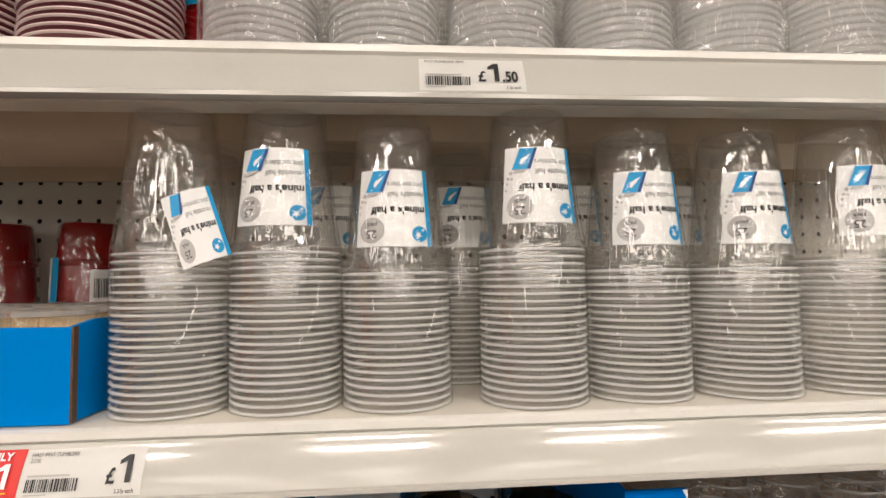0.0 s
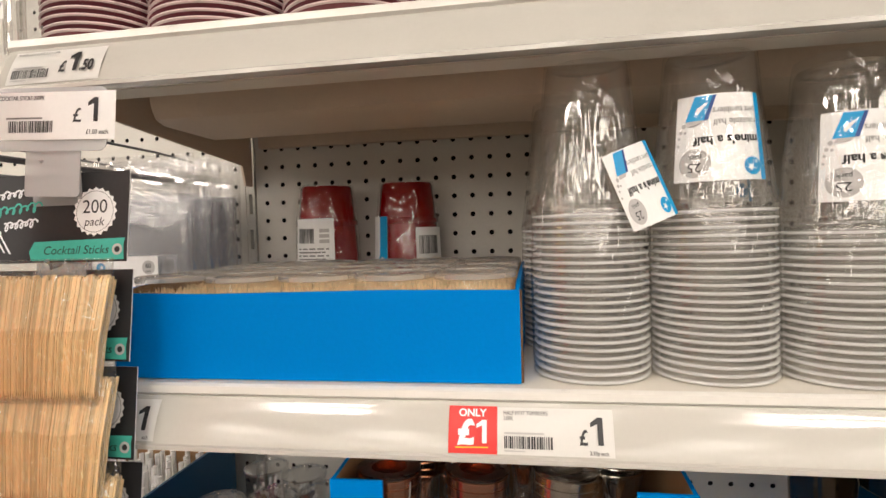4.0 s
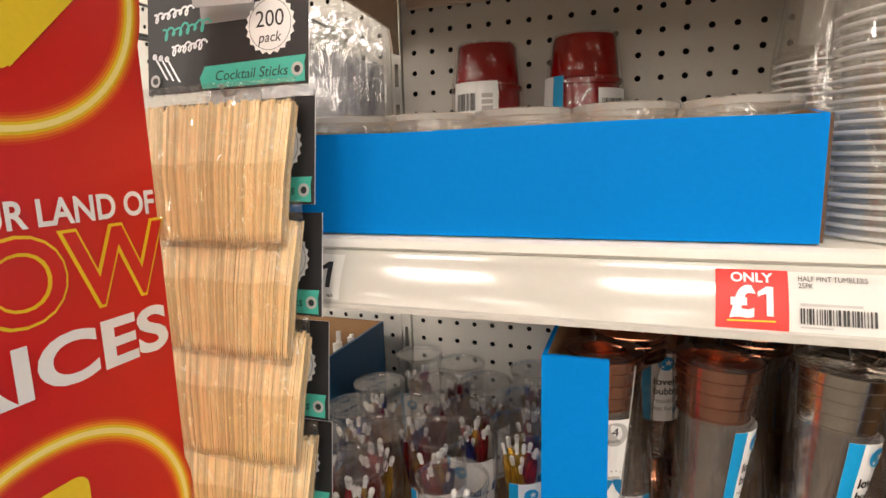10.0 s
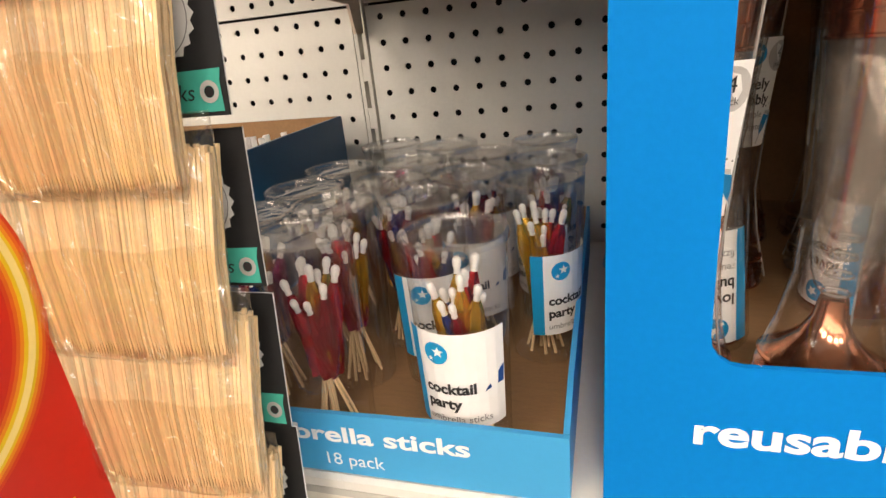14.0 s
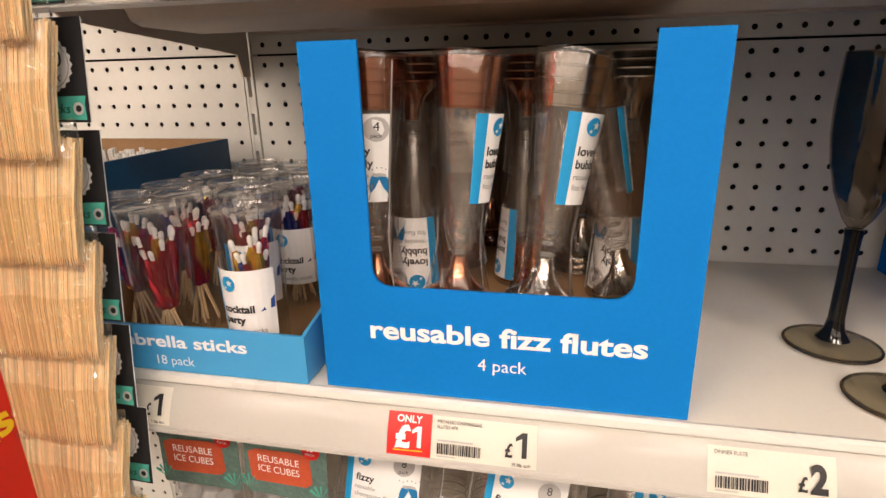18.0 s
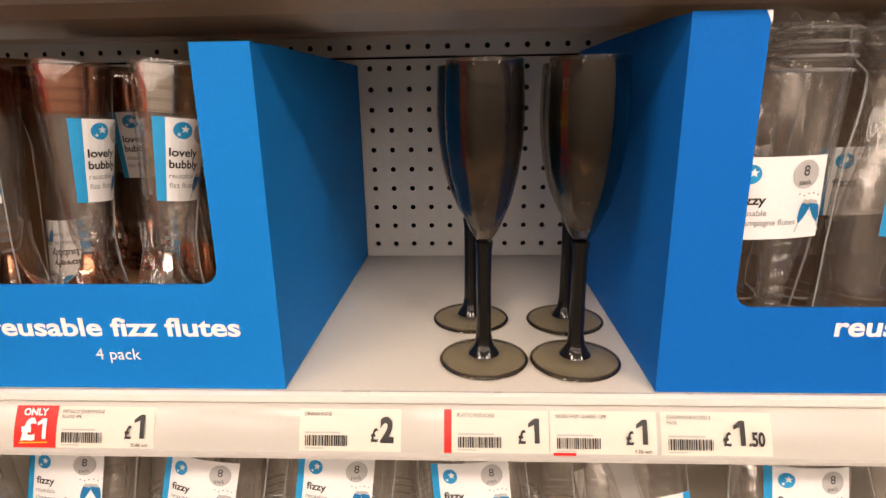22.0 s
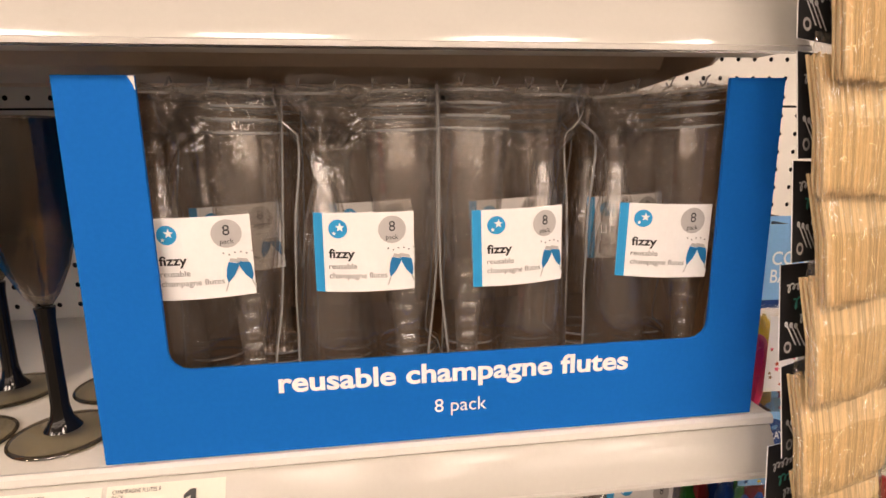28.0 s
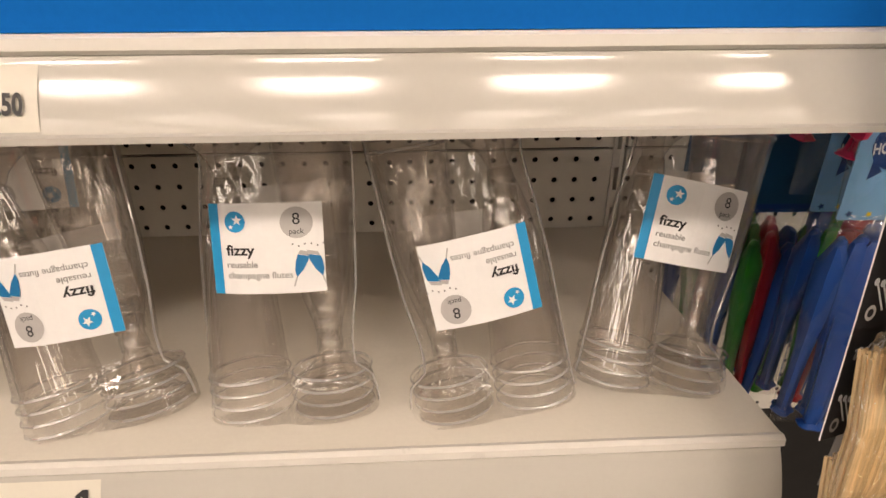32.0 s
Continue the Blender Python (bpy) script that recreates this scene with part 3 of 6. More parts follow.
# ---- price labels on the rails ----
def rail_at(top, x):
    a, b = Vector((x, YF - 0.0085, top - 0.0395)), Vector((x, YF + 0.0045, top - 0.0105))
    g = flat(a, (1, 0, 0), b - a)

    def at(u, v, h):
        s = min(1.0, max(0.0, v / 0.0318))
        return g(u, v, h + 0.0052 * s * (1 - s))

    return at


def price_label(top, x0, x1, lines, pounds, pence="", foot="", red=False, tab=False, seed=1, paper=LABEL_CREAM, stub=False):
    """A paper shelf label: product name, bar code and price; a red block beside it where the shop shouts the price."""
    w = x1 - x0
    t = thing("price_label", f"printed paper shelf price label, {pounds} pounds{' ' + pence if pence else ''}", "price label", "shelf price labels")
    at = rail_at(top, x0)
    k = Ink()
    for j in range(8):
        k.rect(0, 0.0012 + 0.0037 * j, w, 0.0012 + 0.0037 * (j + 1), paper, 2)
    k.make("label_paper", t, at)
    k = Ink()
    for j, s in enumerate(lines):
        k.text(s, 0.004, 0.0260 - 0.0036 * j, 0.0037, BLACK_INK, 6, 0.0, 0.0, squeeze=0.80)
    if not stub:
        k.bars(0.0045, 0.0050, 0.0045 + 0.031, 0.0125, BLACK_INK, seed, 6)
        k.rect(0.0045, 0.0138, 0.030, 0.0150, SILVER_INK, 6)
        k.rect(0.0045, 0.0030, 0.018, 0.0038, SILVER_INK, 6)
    tail = 0.016 if pence else 0.004
    if pounds == 1:
        k.one(w - tail - 0.0045, 0.0085, 0.0170, BLACK_INK, 7)
    else:
        k.text(str(pounds), w - tail - 0.006, 0.0085, 0.0235, BLACK_INK, 7, 0.045, 0.5, squeeze=0.80)
    k.text("£", w - tail - 0.0150, 0.0085, 0.0130, BLACK_INK, 7, 0.025, 0.5, squeeze=0.8)
    if pence:
        k.text("." + pence, w - 0.0165, 0.0085, 0.0130, BLACK_INK, 7, 0.035, 0.0, squeeze=0.7)
    if foot:
        k.text(foot, w - 0.004, 0.0026, 0.0034, BLACK_INK, 6, 0.01, 1.0, squeeze=0.8)
    if red:
        for j in range(8):
            k.rect(-0.0325, 0.0010 + 0.003775 * j, -0.0002, 0.0010 + 0.003775 * (j + 1), RED_INK, 3)
        k.text("ONLY", -0.0163, 0.0245, 0.0068, WHITE_INK, 7, 0.03)
        k.text("£", -0.0205, 0.0075, 0.0205, WHITE_INK, 8, 0.055, squeeze=0.95).one(-0.0085, 0.0075, 0.0148, WHITE_INK, 8)
        k.poly([(-0.0275, 0.0042), (-0.006, 0.0048), (-0.006, 0.0055), (-0.0275, 0.0050)], YELLOW_INK, 7)
    if tab == "side":
        for j in range(8):
            k.rect(-0.0055, 0.0010 + 0.003775 * j, -0.0002, 0.0010 + 0.003775 * (j + 1), RED_INK, 3)
    if tab == "foot":
        k.rect(0.002, 0.0000, 0.018, 0.0022, RED_INK, 5)
    k.make("print", t, at)
    return t


price_label(SHELF_A, 0.006, 0.081, ["PINT TUMBLERS 20PK"], 1, "50", "7.5p each", seed=3, paper=RAIL_PAPER)
price_label(SHELF_A, -0.605, -0.527, ["AMERICAN CUPS RED 10PK"], 1, "50", "", seed=5, paper=RAIL_PAPER)
price_label(SHELF_B, -0.248, -0.174, ["HALF PINT TUMBLERS", "25PK"], 1, "", "2.33p each", red=True, seed=7, paper=RAIL_PAPER)
price_label(SHELF_B, -0.572, -0.497, ["", ""], 1, "", "each", seed=8, paper=RAIL_PAPER)
price_label(SHELF_C, -0.575, -0.500, ["COCKTAIL PARTY", "STICKS"], 1, "", "5.56p each", seed=9)
price_label(SHELF_C, -0.289, -0.215, ["METALLIC CHAMPAGNE", "FLUTES 4PK"], 1, "", "25.00p each", red=True, seed=10)
price_label(SHELF_C, -0.107, -0.033, ["DINNER PLATE"], 2, "", "", seed=11)
price_label(SHELF_C, 0.0035, 0.0725, ["PLASTIC FIZZ GLASS"], 1, "", "", tab="side", seed=12)
price_label(SHELF_C, 0.0735, 0.1480, ["NEON SHOT GLASSES 12PK"], 1, "", "8.33p each", tab="foot", seed=13)
price_label(SHELF_C, 0.1510, 0.2270, ["CHAMPAGNE FLUTES 8", "PACK"], 1, "50", "", seed=14)
price_label(SHELF_D, 0.115, 0.190, ["", ""], 1, "", "", seed=15)


# ---- cardboard display boxes ----
def tray(name, label, x0, x1, y0, y1, z0, front, side, colour, window=None, rad=0.013, group=""):
    """A shelf-ready cardboard box, open at the top; window: (x0, x1, bottom), cut out of the front up to its top edge."""
    t = thing(name, label, "cardboard box", group, pose((x0 + x1) / 2, y0, z0))
    w, d, th = (x1 - x0) / 2, y1 - y0, 0.003
    mats = [colour, KRAFT]
    if window:
        a, b, c = window[0] - (x0 + x1) / 2, window[1] - (x0 + x1) / 2, window[2] - z0
        arc = [(b - rad + rad * math.cos(radians(q)), c + rad + rad * math.sin(radians(q))) for q in (0, -22, -45, -68, -90)]
        arc2 = [(a + rad + rad * math.cos(radians(q)), c + rad + rad * math.sin(radians(q))) for q in (-90, -112, -135, -158, -180)]
        poly = [(-w, 0), (w, 0), (w, front), (b + 0.001, front), *arc, *arc2, (a - 0.001, front), (-w, front)]
    else:
        poly = [(-w, 0), (w, 0), (w, front - 0.001), (0.4 * w, front), (-0.5 * w, front - 0.0015), (-w, front)]
    part("front_panel", slab(bmesh.new(), poly, (0, 0, 0), (1, 0, 0), (0, 0, 1), (0, -1, 0), th, 0, 1, 0), mats, t, smooth=False)
    edge = [(0.0032, 0.0004), (d, 0.0004), (d, side), (d * 0.55, side), (d * 0.12, side - 0.001), (0.0032, front - 0.0006)]
    part("side_panel", slab(bmesh.new(), edge, (-w, 0, 0), (0, 1, 0), (0, 0, 1), (-1, 0, 0), th, 0, 1, 0), mats, t, smooth=False)
    part("side_panel", slab(bmesh.new(), edge, (w, 0, 0), (0, 1, 0), (0, 0, 1), (1, 0, 0), th, 0, 1, 0), mats, t, smooth=False)
    part("back_panel", slab(bmesh.new(), [(-w + 0.004, 0), (w - 0.004, 0), (w - 0.004, side), (-w + 0.004, side)], (0, d, 0), (1, 0, 0), (0, 0, 1), (0, 1, 0), th), mats, t, smooth=False)
    part("base_panel", slab(bmesh.new(), [(-w + 0.004, 0.004), (w - 0.004, 0.004), (w - 0.004, d - 0.004), (-w + 0.004, d - 0.004)], (0, 0, 0.001), (1, 0, 0), (0, 1, 0), (0, 0, -1), 0.002, 1, 1), mats, t, smooth=False)
    return t


BOX1 = tray("toothpick_tray", "bright blue cardboard tray full of toothpick tubs", -0.547, -0.232, 0.390, 0.645, SHELF_B + 0.001, 0.066, 0.070, BLUE2)
BOX2 = tray("fizz_flute_box", "blue cardboard display box with a cut-out front", -0.371, -0.119, 0.383, 0.730, SHELF_C + 0.001, 0.241, 0.243, BLUE2, (-0.331, -0.159, 1.273))
BOX3 = tray("champagne_flute_box", "wide blue cardboard display box with a cut-out front", 0.149, 0.621, 0.383, 0.722, SHELF_C + 0.001, 0.252, 0.254, BLUE, (0.196, 0.579, 1.256))
BOX4 = tray("umbrella_stick_tray", "shallow sky blue cardboard tray of cocktail umbrella tubs", -0.604, -0.386, 0.381, 0.705, SHELF_C + 0.001, 0.0395, 0.047, SKYBLUE)
tray("straw_box", "dark navy cardboard box of white wrapped straws", -0.84, -0.628, 0.46, 0.69, SHELF_C + 0.001, 0.150, 0.150, NAVY)
# Dark strip painted where only a shaded gap parts front and side.
part("corner_shade", box(bmesh.new(), 0.1575, 0.1579, 0.0034, 0.0085, 0.001, 0.0655), SHADED_KRAFT, BOX1, "dark strip for the shaded gap at the corner", smooth=False)
part("front_edge", box(bmesh.new(), 0.1570, 0.1592, 0.0002, 0.0030, 0.0005, 0.0650), SHADED_KRAFT, BOX1, "raw cut edge with shade in its brown", smooth=False)
Ink().text("reusable fizz flutes", 0.004, 0.0425, 0.0195, WHITE_INK, 2, 0.028, width=0.187).text("4 pack", 0.004, 0.0235, 0.0128, WHITE_INK, 2).make("lettering", BOX2, flat((0, 0, 0), (1, 0, 0), (0, 0, 1)))
Ink().text("reusable champagne flutes", 0.006, 0.0440, 0.0200, WHITE_INK, 2, 0.028, width=0.252).text("8 pack", 0.006, 0.0205, 0.0145, WHITE_INK, 2).make("lettering", BOX3, flat((0, 0, 0), (1, 0, 0), (0, 0, 1)))
Ink().poly([(-0.1935, 0.2517), (-0.1896, 0.2517), (-0.1896, 0.2430), (-0.1912, 0.2475)], PAPER, 2).make("torn_edge", BOX3, flat((0, 0, 0), (1, 0, 0), (0, 0, 1)), label="torn white paper corner")
Ink().text("umbrella sticks", 0.0, 0.0215, 0.0138, WHITE_INK, 2, 0.026, width=0.123).text("18 pack", -0.002, 0.0062, 0.0112, WHITE_INK, 2).make("lettering", BOX4, flat((0, 0, 0), (1, 0, 0), (0, 0, 1)))


# ---- shared prints ----
def logo(k, u, v, r, layer=3):
    """The blue disc with two stars."""
    k.disc(u, v, r, CYAN_INK, layer).star(u + 0.22 * r, v + 0.15 * r, 0.52 * r, PAPER, layer + 1).star(u - 0.42 * r, v - 0.48 * r, 0.26 * r, PAPER, layer + 1)
    return k


def clinking(k, u, v, s, layer=3):
    """Two tilted blue glasses whose mouths touch, with sparks over them."""
    for d in (-1, 1):
        def at(a, b):
            return (u + d * (0.36 * s - 0.34 * s * b) + a * s * 1.5, v + b * s)
        k.poly([at(-0.19, 0.42), at(0.19, 0.30), at(0.19, 0.1), at(0.13, -0.35), at(0.0, -0.70), at(-0.13, -0.35), at(-0.19, 0.1)][:: d], DEEP_INK, layer)
        k.poly([at(-0.025, -0.68), at(0.025, -0.68), at(0.025, -1.15), at(-0.025, -1.15)], SILVER_INK, layer)
        k.poly([at(-0.18, 0.44), at(0.18, 0.32), at(0.16, 0.52), at(-0.16, 0.62)], SILVER_INK, layer)
        for q in range(3):
            k.disc(u + d * s * (0.15 + 0.28 * q), v + s * (0.82 + 0.1 * ((q + 1) % 2)), 0.05 * s, GREY_INK, layer, 6)
    return k


# ---- half pint tumbler stacks ----
RIM_R, RIM_STEP = 0.0415, 0.0054
bm = lathe(bmesh.new(), [(0.0396, 0.0), (0.0410, 0.0001), (RIM_R, 0.0006), (RIM_R, 0.0014), (0.0410, 0.0019), (0.0396, 0.0021)], 40)
lathe(bm, [(0.0396, 0.0021), (0.0391, 0.0024), (0.0389, 0.0054)], 40, k=1)
lathe(bm, [(0.0352, -0.0004), (0.0349, 0.0050)], 40, k=1)
RIM_MESH = mesh_of("nested_cup", bm, [RIBBED, NECK])
bm = lathe(bmesh.new(), [(RIM_R, 0.0), (RIM_R, 0.0025), (0.0392, 0.0035), (0.0378, 0.012), (0.0335, 0.055), (0.0292, 0.098), (0.0280, 0.104), (0.0265, 0.1055), (0.0255, 0.103), (0.0, 0.1025)], 40)
TOPCUP_MESH = mesh_of("top_cup", bm, TUMBLER)


def shrink(prof, amp, seed, seg=40):
    return lathe(bmesh.new(), prof, seg, wob=lambda a, z: amp * noise.noise(Vector((3 * math.cos(a) + seed, 3 * math.sin(a), 28 * z))) + amp * 0.6 * noise.noise(Vector((7 * math.cos(a), 7 * math.sin(a) + seed, 90 * z))))


def tumbler_stack(rims, seed, tilted=False):
    t = thing("tumbler_stack", "film-wrapped stack of clear plastic half pint tumblers, upside down", "cup stack", "half pint tumbler stacks")
    for j in range(rims):
        put("nested_cup", RIM_MESH, t, pose(0, 0, 0.0012 + RIM_STEP * j))
    z = 0.0012 + RIM_STEP * rims
    put("top_cup", TOPCUP_MESH, t, pose(0, 0, z))
    part("film_wrap", shrink([(0.030, 0.0004), (RIM_R + 0.0012, 0.001), (RIM_R + 0.0012, z * 0.5), (RIM_R + 0.001, z), (0.0410, z + 0.008), (0.0378, z + 0.030), (0.0335, z + 0.070), (0.0303, z + 0.104), (0.0285, z + 0.112), (0.020, z + 0.108)], 0.0007, seed), FILM, t)
    k = Ink().rect(-0.0285, -0.0285, 0.0285, 0.0285, PAPER, 1, 8)
    lab = round_at(0, 0, 0.0388, 0.0325, z + 0.012, z + 0.075, True) if not tilted else None
    if tilted:
        g = flat((0.027, -0.0375, z + 0.014), (0.84, 0.36, 0.34), (-0.36, 0.10, 0.92))
        lab = lambda u, v, h: g(-0.58 * u, -0.95 * v, h) + Vector((0.006, 6 * u * u, 0))
    k.make("paper_label", t, lab)
    k = Ink().rect(-0.0285, -0.0285, -0.0245, 0.0285, CYAN_INK, 2, 2)
    logo(k, -0.0185, 0.0195, 0.0058)
    k.text("mine's a half", -0.0235, -0.0005, 0.0078, BLACK_INK, 3, 0.03, 0.0, width=0.040)
    k.text("reusable half", -0.0235, -0.0115, 0.0060, GREY_INK, 3, 0, 0.0, width=0.028)
    k.text("pint tumblers", -0.0235, -0.0190, 0.0060, GREY_INK, 3, 0, 0.0, width=0.028)
    k.disc(0.0155, 0.0165, 0.0095, SILVER_INK, 3).text("25", 0.0155, 0.0165, 0.0085, BLACK_INK, 4).text("pack", 0.0155, 0.0110, 0.0045, BLACK_INK, 4)
    k.poly([(0.0215, -0.0115), (0.0155, -0.0275), (0.0020, -0.0275), (0.0075, -0.0115)], CYAN_INK, 5).poly([(0.0075, -0.0115), (0.0100, -0.0115), (0.0042, -0.0275), (0.0020, -0.0275)], NAVY_INK, 6).poly([(0.0100, -0.0115), (0.0190, -0.0115), (0.0205, -0.0085), (0.0125, -0.0090)], SILVER_INK, 6)
    for u, v, r in ((0.0225, -0.0090, 0.0016), (0.0245, -0.0050, 0.0013), (0.0255, -0.0010, 0.0010), (0.0215, -0.0045, 0.0010), (0.0260, 0.0040, 0.0009)):
        k.disc(u, v, r, SILVER_INK, 4, 8)
    k.make("print", t, lab)
    return t


FRONT_STACKS = ((-0.181, 0.430, 22, 3, "tilted"), (-0.096, 0.430, 22, 4, 6), (-0.011, 0.428, 19, 5, 2), (0.0955, 0.423, 22, 6, 0), (0.183, 0.431, 19, 7, 2), (0.272, 0.429, 19, 8, 4), (0.367, 0.431, 20, 9, -2), (0.453, 0.431, 19, 10, 3))
for x, y, rims, seed, turn in FRONT_STACKS:
    st = tumbler_stack(rims, seed, turn == "tilted")
    st.matrix_basis = pose(x, y, SHELF_B + 0.0005, 0.4, 0.3 * math.sin(seed), -6 if turn == "tilted" else -turn)
    if turn == "tilted":
        tagged(st, "film-wrapped stack of clear tumblers with a slipped paper label")
BACK = tumbler_stack(20, 17)
BACK.matrix_basis = pose(-0.190, 0.530, SHELF_B + 0.0005, 0, 0, 165)
for x, y, turn in ((-0.070, 0.526, -4), (0.050, 0.530, 3), (0.158, 0.527, -5), (0.256, 0.528, 2), (0.345, 0.528, 5)):
    copy_thing(BACK, pose(x, y, SHELF_B + 0.0005, 0, 0, turn))


# ---- toothpick tubs in the blue tray ----
def toothpick_tub():
    t = thing("toothpick_tub", "clear round tub packed with pale wooden toothpicks", "tub", "toothpick tubs")
    r = 0.0295
    part("tub_shell", lathe(bmesh.new(), [(r - 0.002, 0.0), (r, 0.002), (r, 0.0685), (r + 0.0008, 0.0690), (r + 0.0008, 0.0720), (r - 0.0015, 0.0735), (0, 0.0737)], 32), FILM, t)
    part("lid_rim", lathe(bmesh.new(), [(r + 0.0004, 0.0695), (r + 0.0012, 0.0700), (r + 0.0013, 0.0735), (r - 0.0002, 0.0744), (r - 0.0014, 0.0732)], 32), EDGE, t)
    part("lid", lathe(bmesh.new(), [(r - 0.0016, 0.0734), (r - 0.004, 0.0728), (0.0, 0.0730)], 32), LID, t)
    bm = bmesh.new()
    rng = random.Random(4)
    for ring, cnt in ((r - 0.003, 64), (r - 0.0075, 46), (r - 0.013, 26), (r - 0.019, 12)):
        for j in range(cnt):
            a = 2 * math.pi * (j + rng.uniform(-0.3, 0.3)) / cnt
            x, y, h = ring * math.cos(a), ring * math.sin(a), 0.0600 + rng.uniform(-0.0015, 0.0030)
            tube(bm, [(x, y, 0.003), (x + rng.uniform(-0.0006, 0.0006), y, h - 0.004), (x, y, h)], [0.00125, 0.00125, 0.0004], 5)
    lathe(bm, [(0.0, 0.0560), (r - 0.0045, 0.0560), (r - 0.0045, 0.003)], 24)
    tagged(part("toothpicks", bm, TIP_WOOD, t, "packed pale wooden toothpicks"), kind="stuff")
    part("wrap_knot", lathe(bmesh.new(), [(0.006, 0.0739), (0.0035, 0.0752), (0.002, 0.0778), (0.0, 0.0788)], 8, wob=lambda a, z: 0.001 * math.sin(3 * a)), FILM, t)
    return t


TUB = toothpick_tub()
TALL = Matrix.Diagonal((1, 1, 0.99, 1))
TUB.matrix_basis = pose(-0.5145, 0.4235, SHELF_B + 0.0045) @ TALL
for r_ in range(4):
    for c_ in range(5):
        if r_ or c_:
            copy_thing(TUB, pose(-0.5145 + 0.0621 * c_, 0.4235 + 0.0617 * r_, SHELF_B + 0.0045, 0, 0, 40 * c_ + 70 * r_) @ TALL)


# ---- red cup stacks behind the tray ----
def red_cups(barcode):
    t = thing("red_cup_stack", "film-wrapped stack of red plastic cups, upside down", "cup stack", "red cup stacks")
    part("lower_cup", lathe(bmesh.new(), [(0.040, 0.0), (0.0435, 0.001), (0.0435, 0.005), (0.0415, 0.007), (0.0405, 0.05), (0.0365, 0.118), (0.0362, 0.120), (0.0, 0.1195)], 36), RED_PLASTIC, t)
    part("upper_cup", lathe(bmesh.new(), [(0.0366, 0.118), (0.0386, 0.119), (0.0386, 0.124), (0.0362, 0.126), (0.0325, 0.165), (0.0310, 0.1680), (0.027, 0.1670), (0.0, 0.1668)], 36), RED_PLASTIC, t)
    part("film_wrap", shrink([(0.0445, 0.001), (0.0442, 0.006), (0.0425, 0.03), (0.0402, 0.119), (0.0398, 0.124), (0.0350, 0.160), (0.0335, 0.1695), (0.015, 0.1710)], 0.0006, 3), FILM, t)
    at = round_at(0, 0, 0.0425, 0.0405, 0.064, 0.122, False, 0.0 if barcode else -1.0)
    Ink().rect(-0.027, -0.026, 0.027, 0.034, PAPER, 1, 10).make("paper_label", t, at)
    k = Ink()
    if barcode:
        k.bars(-0.022, 0.004, 0.002, 0.022, BLACK_INK, 3, 2)
        for j in range(5):
            k.rect(-0.022, -0.004 - 0.0042 * j, 0.020 - 0.004 * (j % 2), -0.0022 - 0.0042 * j, GREY_INK, 2, 4)
        for j in range(3):
            k.rect(0.009, 0.004 + 0.0065 * j, 0.021, 0.0085 + 0.0065 * j, SILVER_INK, 2, 3)
    else:
        k.rect(0.014, -0.026, 0.027, 0.034, CYAN_INK, 2, 3)
        logo(k, 0.018, -0.018, 0.006)
    k.make("print", t, at)
    if not barcode:
        at = round_at(0, 0, 0.0425, 0.0405, 0.064, 0.122, False, 1.05)
        Ink().rect(-0.022, -0.020, 0.022, 0.020, PAPER, 1, 10).make("side_label", t, at)
        Ink().bars(-0.018, -0.012, 0.010, 0.010, BLACK_INK, 9, 2).make("print", t, at)
    return t


red_cups(True).matrix_basis = pose(-0.4835, 0.688, SHELF_B + 0.0005, 0, 0, -6)
red_cups(False).matrix_basis = pose(-0.3775, 0.688, SHELF_B + 0.0005, 0, 0, -4)
red_cups(False).matrix_basis = pose(-0.168, 0.50, SHELF_A + 0.0005, 0, 0, 10)


# ---- stacked plates and pint tumblers on the upper shelf ----
def plate_stack(r, count):
    t = thing("plate_stack", "stack of small pink plates with pale glossy rims", "plate stack", "pink plate stacks")
    bm = lathe(bmesh.new(), [(0.0, 0.0), (0.6 * r, 0.0), (0.64 * r, 0.0010), (0.86 * r, 0.0030), (r - 0.0012, 0.0058)], 48)
    lathe(bm, [(r - 0.0012, 0.0058), (r, 0.0068), (r - 0.0004, 0.0080), (r - 0.003, 0.0078), (0.84 * r, 0.0052), (0.62 * r, 0.0032), (0.0, 0.0030)], 48, k=1)
    me = mesh_of("plate", bm, [PLATE_PINK, PLATE_WHITE])
    rng = random.Random(count)
    for j in range(count):
        put("plate", me, t, pose(rng.uniform(-0.0008, 0.0008), rng.uniform(-0.0008, 0.0008), 0.0058 * j))
    return t


PLATES = plate_stack(0.0575, 15)
PLATES.matrix_basis = pose(-0.241, 0.442, SHELF_A + 0.0005)
for x, y in ((-0.357, 0.441), (-0.473, 0.443), (-0.300, 0.56), (-0.42, 0.56)):
    copy_thing(PLATES, pose(x, y, SHELF_A + 0.0005, 0, 0, 40 * x))
plate_stack(0.047, 13).matrix_basis = pose(-0.574, 0.432, SHELF_A + 0.0005)


